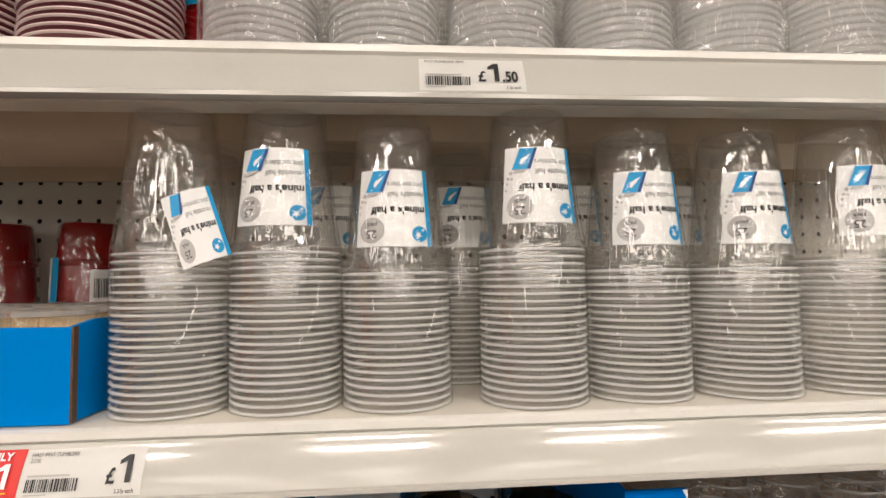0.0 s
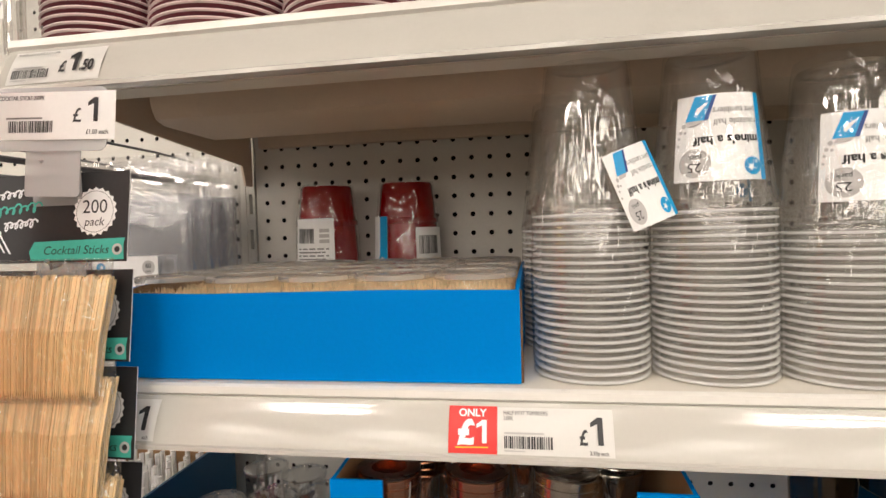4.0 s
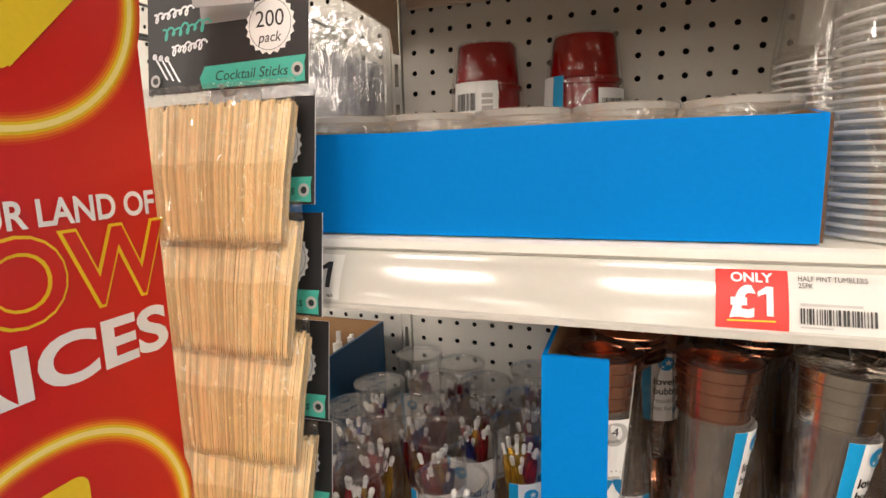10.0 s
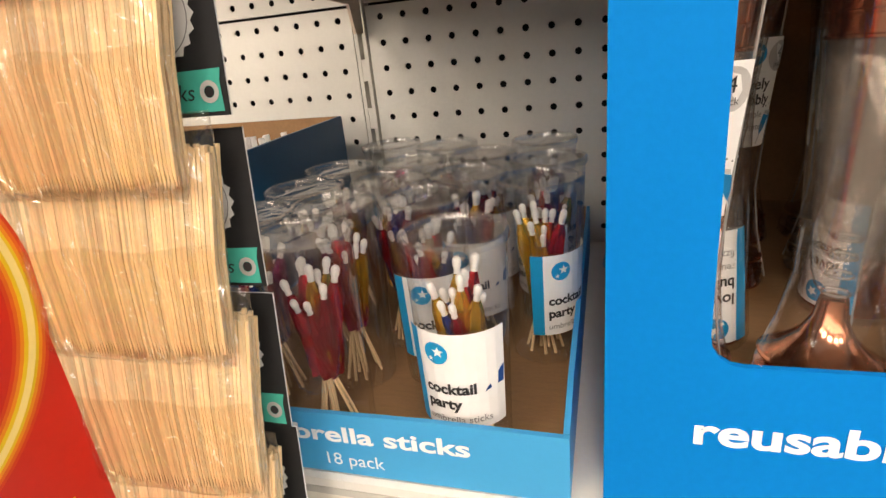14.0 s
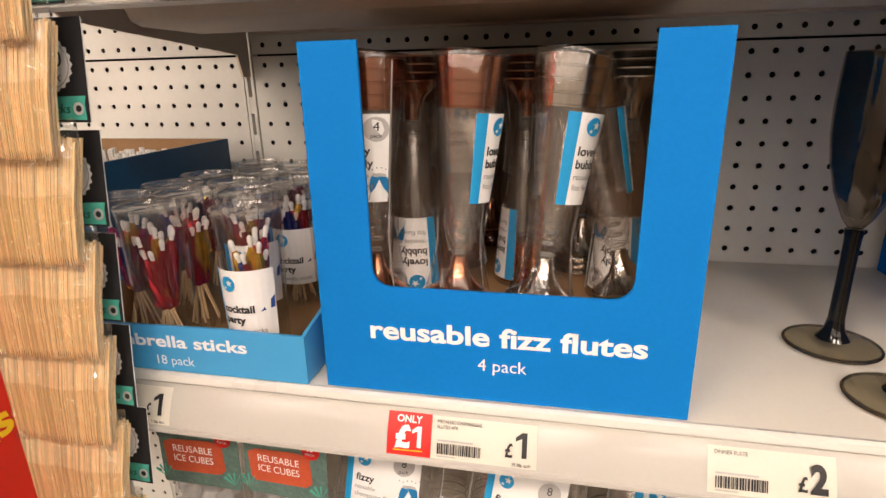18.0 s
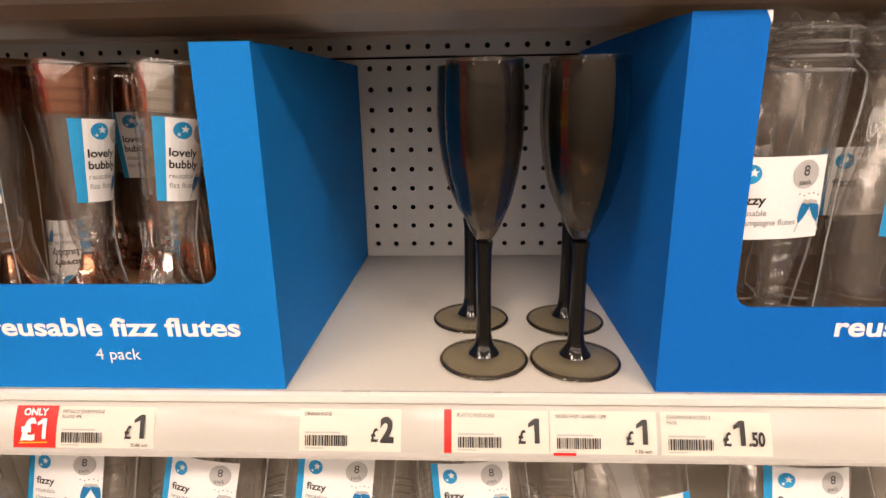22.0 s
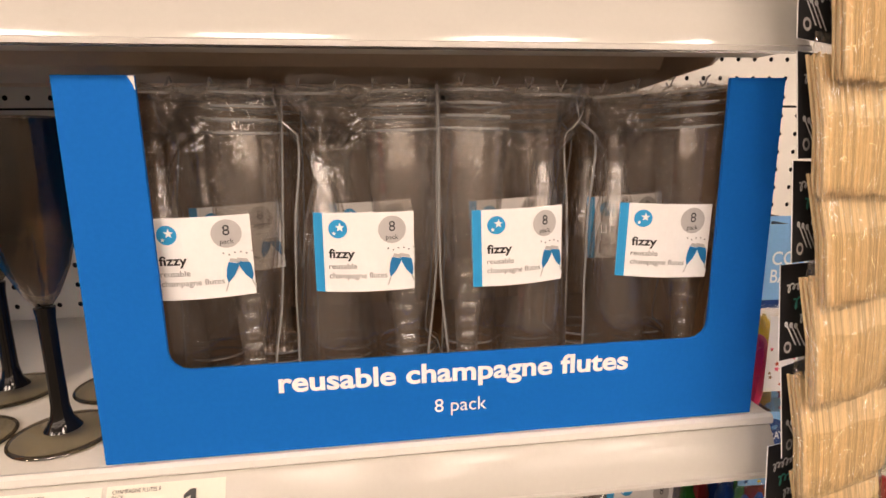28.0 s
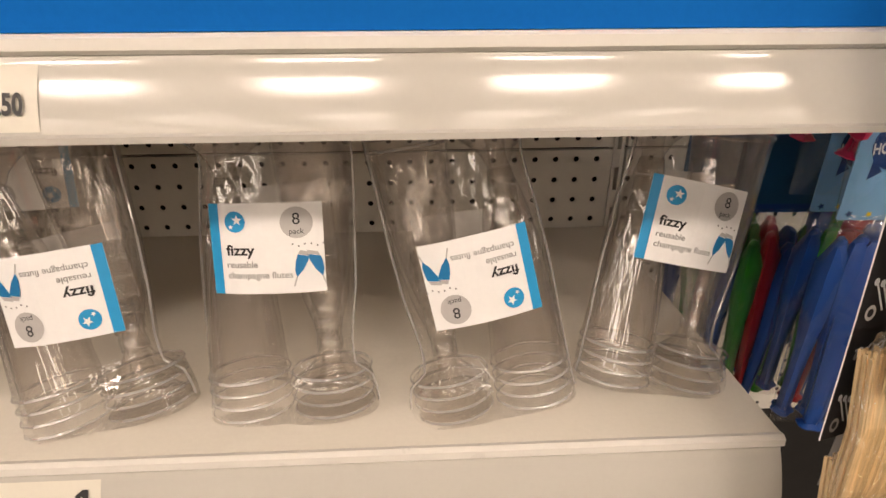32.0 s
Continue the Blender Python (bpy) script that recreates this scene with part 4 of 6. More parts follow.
def pint_stack():
    t = thing("pint_tumbler_stack", "bagged stack of frosted clear pint tumblers", "cup stack", "pint tumbler stacks")
    bm = lathe(bmesh.new(), [(0.0415, 0.0), (0.0438, 0.0005), (0.0442, 0.0016), (0.0436, 0.0032), (0.0416, 0.0040), (0.0412, 0.0062)], 36)
    me = mesh_of("nested_cup", bm, PINT)
    for j in range(16):
        put("nested_cup", me, t, pose(0, 0, 0.0015 + 0.0062 * j))
    part("top_cup", lathe(bmesh.new(), [(0.0440, 0.0), (0.0440, 0.003), (0.0415, 0.004), (0.0310, 0.145), (0.0290, 0.147), (0.0, 0.145)], 36), TUMBLER, t, m=pose(0, 0, 0.101))
    part("film_bag", shrink([(0.030, 0.0004), (0.0478, 0.001), (0.0480, 0.05), (0.0470, 0.105), (0.0440, 0.16), (0.036, 0.245), (0.020, 0.252)], 0.0012, 5), CRINKLE, t)
    return t


PINTS = pint_stack()
PINTS.matrix_basis = pose(-0.117, 0.435, SHELF_A + 0.0005)
for x, y in ((-0.020, 0.434), (0.077, 0.436), (0.176, 0.433), (0.274, 0.436), (0.372, 0.434), (-0.07, 0.535), (0.03, 0.535), (0.13, 0.535), (0.23, 0.535)):
    copy_thing(PINTS, pose(x, y, SHELF_A + 0.0005, 0, 0, 300 * x))
cut = thing("cutlery_bag", "clear bag of clear plastic cutlery with a blue strip", "cutlery bag", m=pose(-0.655, 0.415, SHELF_A + 0.0005))
tube_hook = thing("peg_hook", "grey wire pegboard hook that carries a bag", "hook")
part("wire", tube(bmesh.new(), [(-0.655, PEG - 0.0005, SHELF_A + 0.208), (-0.655, 0.40, SHELF_A + 0.206), (-0.655, 0.385, SHELF_A + 0.216)], 0.0022, 8), STEEL, tube_hook)
bm = bmesh.new()
lathe(bm, [(0.035, 0.0), (0.038, 0.004), (0.034, 0.12), (0.028, 0.19), (0.012, 0.215)], 24, wob=lambda a, z: -0.018 * abs(math.sin(a)) * (1 - 0.2 * z))
part("film_bag", bm, BAG, cut)
bm = bmesh.new()
for j in range(7):
    tube(bm, [(-0.022 + 0.007 * j, -0.004 + 0.004 * (j % 2), 0.004), (-0.020 + 0.0065 * j, 0, 0.16)], 0.0022, 6)
part("cutlery", bm, TUMBLER, cut)
Ink().rect(-0.02, 0.02, 0.030, 0.10, PAPER, 1).rect(-0.02, 0.02, -0.013, 0.10, CYAN_INK, 2).text("clear cutlery", -0.010, 0.03, 0.008, GREY_INK, 2, 0, 0.0).make("paper_label", cut, flat((0, -0.030, 0), (1, 0, 0), (0, 0, 1)))


# ---- flutes ----
def flute_profile(h, inverted=False, base=0.0265, mouth=0.0265):
    p = [(0.0, 0.0015), (base - 0.002, 0.0), (base, 0.0012), (base - 0.003, 0.0035), (0.0185, 0.0085), (0.0120, 0.0160), (0.0080, 0.0260), (0.0062, 0.036), (0.0057, 0.047), (0.0085, 0.060), (0.0150, 0.085), (0.0195, 0.115), (0.0225, 0.150), (mouth - 0.001, h - 0.004), (mouth, h)]
    return [(r, h - z) for r, z in p][::-1] if inverted else p


FLUTE_UP = mesh_of("flute", lathe(bmesh.new(), flute_profile(0.205), 28), FLUTE_CLEAR)
FLUTE_DOWN = mesh_of("flute", lathe(bmesh.new(), flute_profile(0.205, True), 28), FLUTE_CLEAR)
MOUTH_RING = mesh_of("nested_mouth", lathe(bmesh.new(), [(0.0262, 0.0), (0.0270, 0.0006), (0.0268, 0.0016), (0.0262, 0.0022)], 28), EDGE)
FOOT_RING = mesh_of("nested_foot", lathe(bmesh.new(), [(0.0262, 0.0), (0.0272, 0.0008), (0.0262, 0.0022)], 28), EDGE)
STEM_RING = mesh_of("nested_stem", lathe(bmesh.new(), [(0.0060, 0.0), (0.0072, 0.001), (0.0068, 0.010), (0.0060, 0.0112)], 16), NECK)


NECK_RING = mesh_of("nested_ring", lathe(bmesh.new(), [(0.0082, 0.0), (0.0088, 0.0003), (0.0088, 0.0011), (0.0082, 0.0014)], 24), EDGE)


def fizzy_label(k):
    k.rect(-0.034, -0.0275, 0.034, 0.0275, PAPER, 1, 8)
    k.rect(-0.034, -0.0275, -0.0278, 0.0275, CYAN_INK, 2, 2)
    logo(k, -0.0175, 0.0165, 0.0064)
    k.text("fizzy", -0.0243, -0.0035, 0.0088, BLACK_INK, 3, 0.022, 0.0, width=0.0178)
    k.text("reusable", -0.0243, -0.0112, 0.0056, GREY_INK, 3, 0.0, 0.0, width=0.0190)
    k.text("champagne flutes", -0.0243, -0.0178, 0.0056, GREY_INK, 3, 0.0, 0.0, width=0.0395)
    k.disc(0.0190, 0.0155, 0.0095, SILVER_INK, 3).text("8", 0.0190, 0.0145, 0.0098, BLACK_INK, 4).text("pack", 0.0190, 0.0088, 0.0047, BLACK_INK, 4)
    clinking(k, 0.0250, -0.0090, 0.0125)
    return k


def fizzy_pack(seed, flip=False, lift=0.0, tilt=0.0, swap=False, tall=0.247, shift=0.0):
    """A tight bag with two columns of four nested flutes, one upright and one upside down, with a card label at its waist."""
    t = thing("champagne_flute_pack", "clear bag of eight nested plastic champagne flutes with a white label", "flute pack", "champagne flute packs")
    gap = 0.0085
    h = tall - 0.010 - 3 * gap
    cx = -0.0280 if not swap else 0.0280
    squash = Matrix.Diagonal((1, 1, h / 0.205, 1))
    for sgn, down in ((1, True), (-1, False)):
        x = sgn * cx
        for j in (0, 2):
            put("flute", FLUTE_DOWN if down else FLUTE_UP, t, pose(x, 0, 0.004 + gap * (j if not down else 3 - j), 0, 0, 30) @ squash @ Matrix.Scale(1 - 0.02 * j, 4))
        for j in range(4):
            if down:
                put("nested_mouth", MOUTH_RING, t, pose(x, 0, 0.003 + gap * j))
            else:
                put("nested_foot", FOOT_RING, t, pose(x, 0, 0.003 + gap * j))
                put("nested_mouth", MOUTH_RING, t, pose(x, 0, h + 0.005 + gap * j, 180))
        if down:
            put("nested_foot", FOOT_RING, t, pose(x, 0, h + 0.004 + 3 * gap, 180))
        for j in range(6):
            put("nested_stem", STEM_RING, t, pose(x, 0, (h - 0.030 - 0.0125 * j) if down else 0.042 + 0.0125 * j) @ Matrix.Diagonal((1.25 + 0.08 * j, 1.25 + 0.08 * j, 1, 1)))
    shape = [(z, r) for r, z in flute_profile(tall - 0.004)]

    def hug(z, down):
        z = tall - z if down else z
        r = 0.0265
        for (za, ra), (zb, rb) in zip(shape[2:], shape[3:]):
            if za <= z <= zb:
                r = ra + (rb - ra) * (z - za) / (zb - za)
        if z < 0.03:
            r = max(r, 0.0285 - 0.25 * max(0.0, z - 0.010))
        return max(r, 0.55 * r + 0.0105) + 0.0012

    rings, seg, levels = [], 48, 24
    bm = bmesh.new()
    for n in range(levels + 1):
        z = (tall + 0.003) * n / levels
        ring = []
        for j in range(seg):
            a = 2 * math.pi * j / seg
            c, s = math.cos(a), math.sin(a)
            r = hug(z, (c > 0) == (cx > 0))
            blend = abs(c) ** 0.6
            x = math.copysign(blend, c) * (abs(cx) + r * (0.4 + 0.6 * abs(c)))
            y = math.copysign(abs(s) ** 0.75, s) * (r * blend + (0.010 + 0.45 * r) * (1 - blend))
            e = noise.noise(Vector((55 * x + seed, 55 * y, 26 * z))) + 0.6 * noise.noise(Vector((160 * x, 160 * y + seed, 60 * z)))
            ring.append(bm.verts.new((x + 0.0009 * e * c, y + 0.0012 * e, z + (0.004 * e if n == levels else 0.0))))
        rings.append(ring)
    for a, b in zip(rings, rings[1:]):
        for j in range(seg):
            bm.faces.new([a[j], a[(j + 1) % seg], b[(j + 1) % seg], b[j]])
    bm.faces.new(rings[0][::-1])
    part("film_bag", bm, SLEEVE, t)
    # Pale tubes down both sides stand in for the bag's bright outline.
    for side in (1, -1):
        pts = []
        for n in range(levels):
            z = (tall + 0.003) * (n + 0.5) / levels
            pts.append((side * (abs(cx) + hug(z, (side > 0) == (cx > 0)) + 0.0006 + 0.0005 * noise.noise(Vector((seed, side, 30 * z)))), -0.002, z))
        part("film_glint", tube(bmesh.new(), pts, 0.0009, 5), EDGE, t)
    bm = bmesh.new()
    grid = [[bm.verts.new((0.050 * (p / 8 - 1), 0.026 * (q / 4 - 1), tall - 0.003 + 0.010 * noise.noise(Vector((p * 0.9 + seed, q * 0.8, 3.3))) - 0.006 * ((q / 4 - 1) ** 2))) for q in range(9)] for p in range(17)]
    for p in range(16):
        for q in range(8):
            bm.faces.new([grid[p][q], grid[p + 1][q], grid[p + 1][q + 1], grid[p][q + 1]])
    part("crumpled_top", bm, CRINKLE, t)
    # Thin pale tubes stand in for highlights on the folds of the top.
    bm = bmesh.new()
    for j in range(4):
        u = -0.8 + 0.5 * j
        pts = [(u * 0.05 + 0.012 * noise.noise(Vector((seed, j, q))), -0.004 * q + 0.012 * noise.noise(Vector((j, seed, 2 * q))), tall + 0.001 + 0.0035 * math.sin(1.3 * q + seed)) for q in range(5)]
        tube(bm, pts, 0.0007, 5)
    part("fold_glint", bm, EDGE, t)
    back = flat((-shift, 0.0310, 0.140 + lift), (-math.cos(tilt), 0, math.sin(tilt)), (math.sin(tilt), 0, math.cos(tilt)))
    if shift:
        Ink().rect(-0.034, -0.0275, 0.034, 0.0275, PAPER, 1, 8).make("back_label", t, lambda u, v, hh: back(u, v, hh) - Vector((0, 4.5 * u * u, 0)))
    g = flat((shift, -0.0315, 0.132 + lift), (math.cos(tilt), 0, math.sin(tilt)), (-math.sin(tilt), 0, math.cos(tilt)))
    s = -1 if flip else 1
    fizzy_label(Ink()).make("paper_label", t, lambda u, v, hh: g(s * u, s * v, hh) + Vector((0, 4.5 * u * u, 0)))
    return t


# champagne flute packs in the wide blue box
for n, (x, tilt, swap) in enumerate(((0.213, 2, False), (0.329, -1, False), (0.4285, 3, True), (0.556, -4, False))):
    p = fizzy_pack(n, False, 0.002, radians(tilt), swap)
    p.matrix_basis = pose(x, 0.4235, SHELF_C + 0.0045, 0, 0.6 * tilt, 2 * tilt)
FIZZY_BACK = fizzy_pack(9, False, 0.0, 0.05)
FIZZY_BACK.matrix_basis = pose(0.222, 0.505, SHELF_C + 0.0045, 0, 0, 6)
for x, y, a in ((0.335, 0.507, -4), (0.448, 0.505, 3), (0.558, 0.507, -3)):
    copy_thing(FIZZY_BACK, pose(x, y, SHELF_C + 0.0045, 0, 0, a))

# champagne flute packs that lean back on the lower shelf
LOW_PACKS = (
    (-0.355, 0.432, False, -3, False, -0.016, 0, 1.5, 2),
    (-0.231, 0.43, False, -5, False, -0.020, 0, 2.5, -3),
    (-0.108, 0.432, False, -4, False, -0.018, 0, 2, 2),
    (0.022, 0.432, False, 4, True, -0.022, 0, -2, -2),
    (0.18, 0.42, True, -2.5, False, -0.041, 0.0081, -10, 3),
    (0.302, 0.421, False, -2, False, -0.0152, 0.0024, -3, -2),
    (0.44, 0.419, True, 3, True, -0.0349, 0.0024, -9, 2),
    (0.553, 0.437, False, -3, False, -0.0127, -0.0069, 10, 3),
)
for n, (x, y, flip, tilt, swap, lift, shift, roll, turn) in enumerate(LOW_PACKS):
    p = fizzy_pack(20 + n, flip, lift, radians(tilt), swap, 0.214, shift)
    p.matrix_basis = pose(x, y, SHELF_D + 0.0012, -15, roll, turn)
for x, a in ((-0.29, 3), (-0.165, -4), (-0.04, 2), (0.09, -2)):
    p = fizzy_pack(40 + int(100 * x), True, 0.0, 0.06, x > 0, 0.210)
    p.matrix_basis = pose(x, 0.535, SHELF_D + 0.0012, -14, 0, a)


# ---- metallic fizz flutes in the cut-out box ----
FIZZ_BOWL = [(0.0, 0.0490), (0.0055, 0.0492), (0.0085, 0.0530), (0.0108, 0.0600), (0.0130, 0.0740), (0.0147, 0.0925), (0.0176, 0.1200), (0.0206, 0.1520)]
FIZZ_MESH = mesh_of("flute", lathe(bmesh.new(), FIZZ_BOWL, 36), FLUTE_CLEAR)


def metal_meshes(metal):
    band = lathe(bmesh.new(), [(0.0204, 0.1515), (0.0213, 0.1517), (0.0214, 0.1527), (0.0207, 0.1532), (0.0213, 0.1596), (0.0208, 0.1600)], 44)
    foot = lathe(bmesh.new(), [(0.0235, 0.0), (0.0262, 0.0002), (0.0265, 0.0012), (0.0245, 0.0024), (0.0185, 0.0062), (0.0112, 0.0130), (0.0070, 0.0215), (0.0056, 0.0310), (0.0, 0.0312)], 36)
    return mesh_of("metal_band", band, metal), mesh_of("metal_foot", foot, metal)


METALS = {q: metal_meshes(q) for q in (COPPER, SILVER)}


def fizz_pack(metal, seed, flip=False, label_at=0.119):
    """Four nested flute bowls with metal mouths over four nested metal feet, in a tight film sleeve with a paper label."""
    t = thing("fizz_flute_pack", f"film-wrapped stack of four clear fizz flutes with {'copper' if metal is COPPER else 'silver'} bands", "flute pack", "metallic fizz flute packs")
    band, foot = METALS[metal]
    for j in range(4):
        wide = 1.0 + 0.045 * j
        put("flute", FIZZ_MESH, t, pose(0, 0, 0.0082 * j))
        put("metal_band", band, t, pose(0, 0, 0.0082 * j) @ Matrix.Diagonal((wide, wide, 1, 1)))
        put("metal_foot", foot, t, pose(0, 0, 0.0002 + 0.0058 * j) @ Matrix.Scale(1 - 0.012 * j, 4))
        put("nested_ring", NECK_RING, t, pose(0, 0, 0.0492 + 0.0082 * j) @ Matrix.Diagonal((0.62, 0.62, 1, 1)))
    part("film_wrap", shrink([(0.0268, 0.0005), (0.0278, 0.002), (0.0255, 0.014), (0.0205, 0.035), (0.0172, 0.058), (0.0178, 0.080), (0.0205, 0.115), (0.0232, 0.150), (0.0258, 0.184), (0.0252, 0.1880), (0.014, 0.1875)], 0.0009, seed, 36), SLEEVE, t)
    # One pale tube up the sleeve stands in for a glint on the film.
    part("film_glint", tube(bmesh.new(), [(r_ * math.cos(0.5), -r_ * math.sin(0.5) - 0.0012, z) for r_, z in ((0.0275, 0.003), (0.0205, 0.035), (0.0175, 0.06), (0.0205, 0.115), (0.0256, 0.183))], 0.0006, 5), EDGE, t)
    k0, k1 = label_at - 0.031, label_at + 0.031
    at = round_at(0, 0, 0.0188, 0.0250, k0, k1, flip)
    Ink().rect(-0.021, -0.030, 0.021, 0.030, PAPER, 1, 8).make("paper_label", t, at)
    k = Ink().rect(-0.021, -0.030, -0.0135, 0.030, CYAN_INK, 2, 3)
    logo(k, -0.003, 0.0215, 0.0060)
    k.text("lovely", -0.0115, 0.0030, 0.0082, BLACK_INK, 3, 0.022, 0.0, width=0.020).text("bubbly", -0.0115, -0.0055, 0.0082, BLACK_INK, 3, 0.022, 0.0, width=0.0215)
    k.text("reusable", -0.0115, -0.0130, 0.0056, GREY_INK, 3, 0, 0.0, width=0.018).text("fizz flutes", -0.0115, -0.0200, 0.0056, GREY_INK, 3, 0, 0.0, width=0.021)
    k.disc(0.0125, 0.0200, 0.0082, SILVER_INK, 3).text("4", 0.0125, 0.0190, 0.0085, BLACK_INK, 4).text("pack", 0.0125, 0.0145, 0.0040, BLACK_INK, 4)
    clinking(k, 0.0140, -0.016, 0.0110)
    k.make("print", t, at)
    return t


FZ = SHELF_C + 0.0475
part("inner_platform", slab(bmesh.new(), rounded(-0.118, 0.008, 0.118, 0.338, 0.002), (0, 0, FZ - SHELF_C - 0.0018), (1, 0, 0), (0, 1, 0), (0, 0, 1), 0.003, 0, 0), KRAFT, BOX2, "raw brown cardboard floor", smooth=False)
PACK_C = fizz_pack(COPPER, 1)
PACK_C.matrix_basis = pose(-0.341, 0.4190, FZ, -2, 1.0) @ pose(0, 0, 0, 0, 0, -8)
PACK_S = fizz_pack(SILVER, 2)
PACK_S.matrix_basis = pose(-0.2195, 0.4220, FZ, -5, 5.5) @ pose(0, 0, 0, 0, 0, 58)
for x, y, rx, ry, rz in ((-0.2795, 0.420, -3.0, 3.2, 78), (-0.300, 0.545, -3, 0, 24), (-0.345, 0.560, 0, 0, 160), (-0.340, 0.625, 0, 0, 210), (-0.28, 0.625, 0, 0, 230)):
    copy_thing(PACK_C, pose(x, y, FZ, rx, ry) @ pose(0, 0, 0, 0, 0, rz))
for x, y, rx, ry, rz in ((-0.150, 0.458, -3, -15, 100), (-0.185, 0.545, -3, 0, 30), (-0.228, 0.565, 0, 0, 180), (-0.166, 0.565, 0, 0, 200), (-0.215, 0.63, 0, 0, 160), (-0.155, 0.63, 0, 0, 150)):
    copy_thing(PACK_S, pose(x, y, FZ, rx, ry) @ pose(0, 0, 0, 0, 0, rz))
PACK_X = fizz_pack(COPPER, 3, False, 0.152)
PACK_Y = fizz_pack(SILVER, 4, False, 0.150)
PACK_Y.matrix_basis = pose(-0.158, 0.487, FZ + 0.188, 180, 0, 160)
PACK_X.matrix_basis = pose(-0.322, 0.472, FZ + 0.188, 180, 0, 185)
copy_thing(PACK_X, pose(-0.236, 0.510, FZ + 0.188, 180, 0, 110))


# ---- smoked wine flutes ----
def smoked_flute():
    t = thing("smoked_flute", "single smoky black plastic champagne flute on a round foot", "champagne flute", "smoked flutes")
    bm = bmesh.new()
    lathe(bm, [(0.0, 0.0995), (0.0052, 0.1005), (0.0105, 0.1080), (0.0190, 0.1280), (0.0245, 0.1500), (0.0276, 0.1720), (0.0284, 0.1900), (0.0280, 0.2100), (0.0270, 0.2300), (0.0262, 0.2303), (0.0268, 0.2060), (0.0270, 0.1880), (0.0262, 0.1720), (0.0230, 0.1500), (0.0175, 0.1290), (0.0085, 0.1100), (0.0, 0.1060)], 64, wob=lambda a, z: 0.00035 * math.sin(9 * a) + 0.0002 * math.sin(17 * a + 1))
    part("bowl", bm, SMOKE, t, "smoky grey see-through bowl")
    part("stem", lathe(bmesh.new(), [(0.0125, 0.0065), (0.0105, 0.0095), (0.0075, 0.0150), (0.0060, 0.024), (0.0056, 0.06), (0.0058, 0.090), (0.0068, 0.0990), (0.0, 0.0992)], 24), SMOKE_DARK, t, "black stem")
    part("foot", lathe(bmesh.new(), [(0.0, 0.0002), (0.0335, 0.0), (0.0350, 0.0010), (0.0348, 0.0022), (0.0330, 0.0030), (0.0200, 0.0048), (0.0126, 0.0064), (0.0, 0.0066)], 44), SMOKE_BASE, t, "grey see-through foot")
    part("foot_rim", lathe(bmesh.new(), [(0.0335, 0.0008), (0.0352, 0.0006), (0.0356, 0.0016), (0.0350, 0.0026), (0.0335, 0.0034)], 44), SMOKE_RIM, t)
    return t


SF = smoked_flute()
SF.matrix_basis = pose(0.028, 0.431, SHELF_C + 0.0012)
for x, y in ((0.1005, 0.429), (0.018, 0.514), (0.106, 0.510)):
    copy_thing(SF, pose(x, y, SHELF_C + 0.0012, 0, 0, 400 * x))


# ---- cocktail umbrella tubs ----
def umbrella_stick():
    bm = bmesh.new()
    tube(bm, [(0, 0, 0.0), (0, 0, 0.104)], 0.0011, 6, 0)
    lathe(bm, [(0.0012, 0.044), (0.0030, 0.0450), (0.0072, 0.0435), (0.0070, 0.050), (0.0062, 0.062), (0.0052, 0.075), (0.0040, 0.088), (0.0020, 0.0955)], 20, k=1, wob=lambda a, z: (0.0017 if z < 0.085 else 0.0007) * math.sin(6 * a + 60 * z) if z > 0.0434 and z < 0.093 else 0.0)
    tube(bm, [(0, 0, 0.0935), (0, 0, 0.0945), (0, 0, 0.0985), (0, 0, 0.0995), (0, 0, 0.1035), (0, 0, 0.1050)], [0.0012, 0.0020, 0.0017, 0.0023, 0.0023, 0.0011], 10, 2)
    return mesh_of("umbrella_stick", bm, [WOOD, FOIL, WHITE_TIP])


STICK = umbrella_stick()


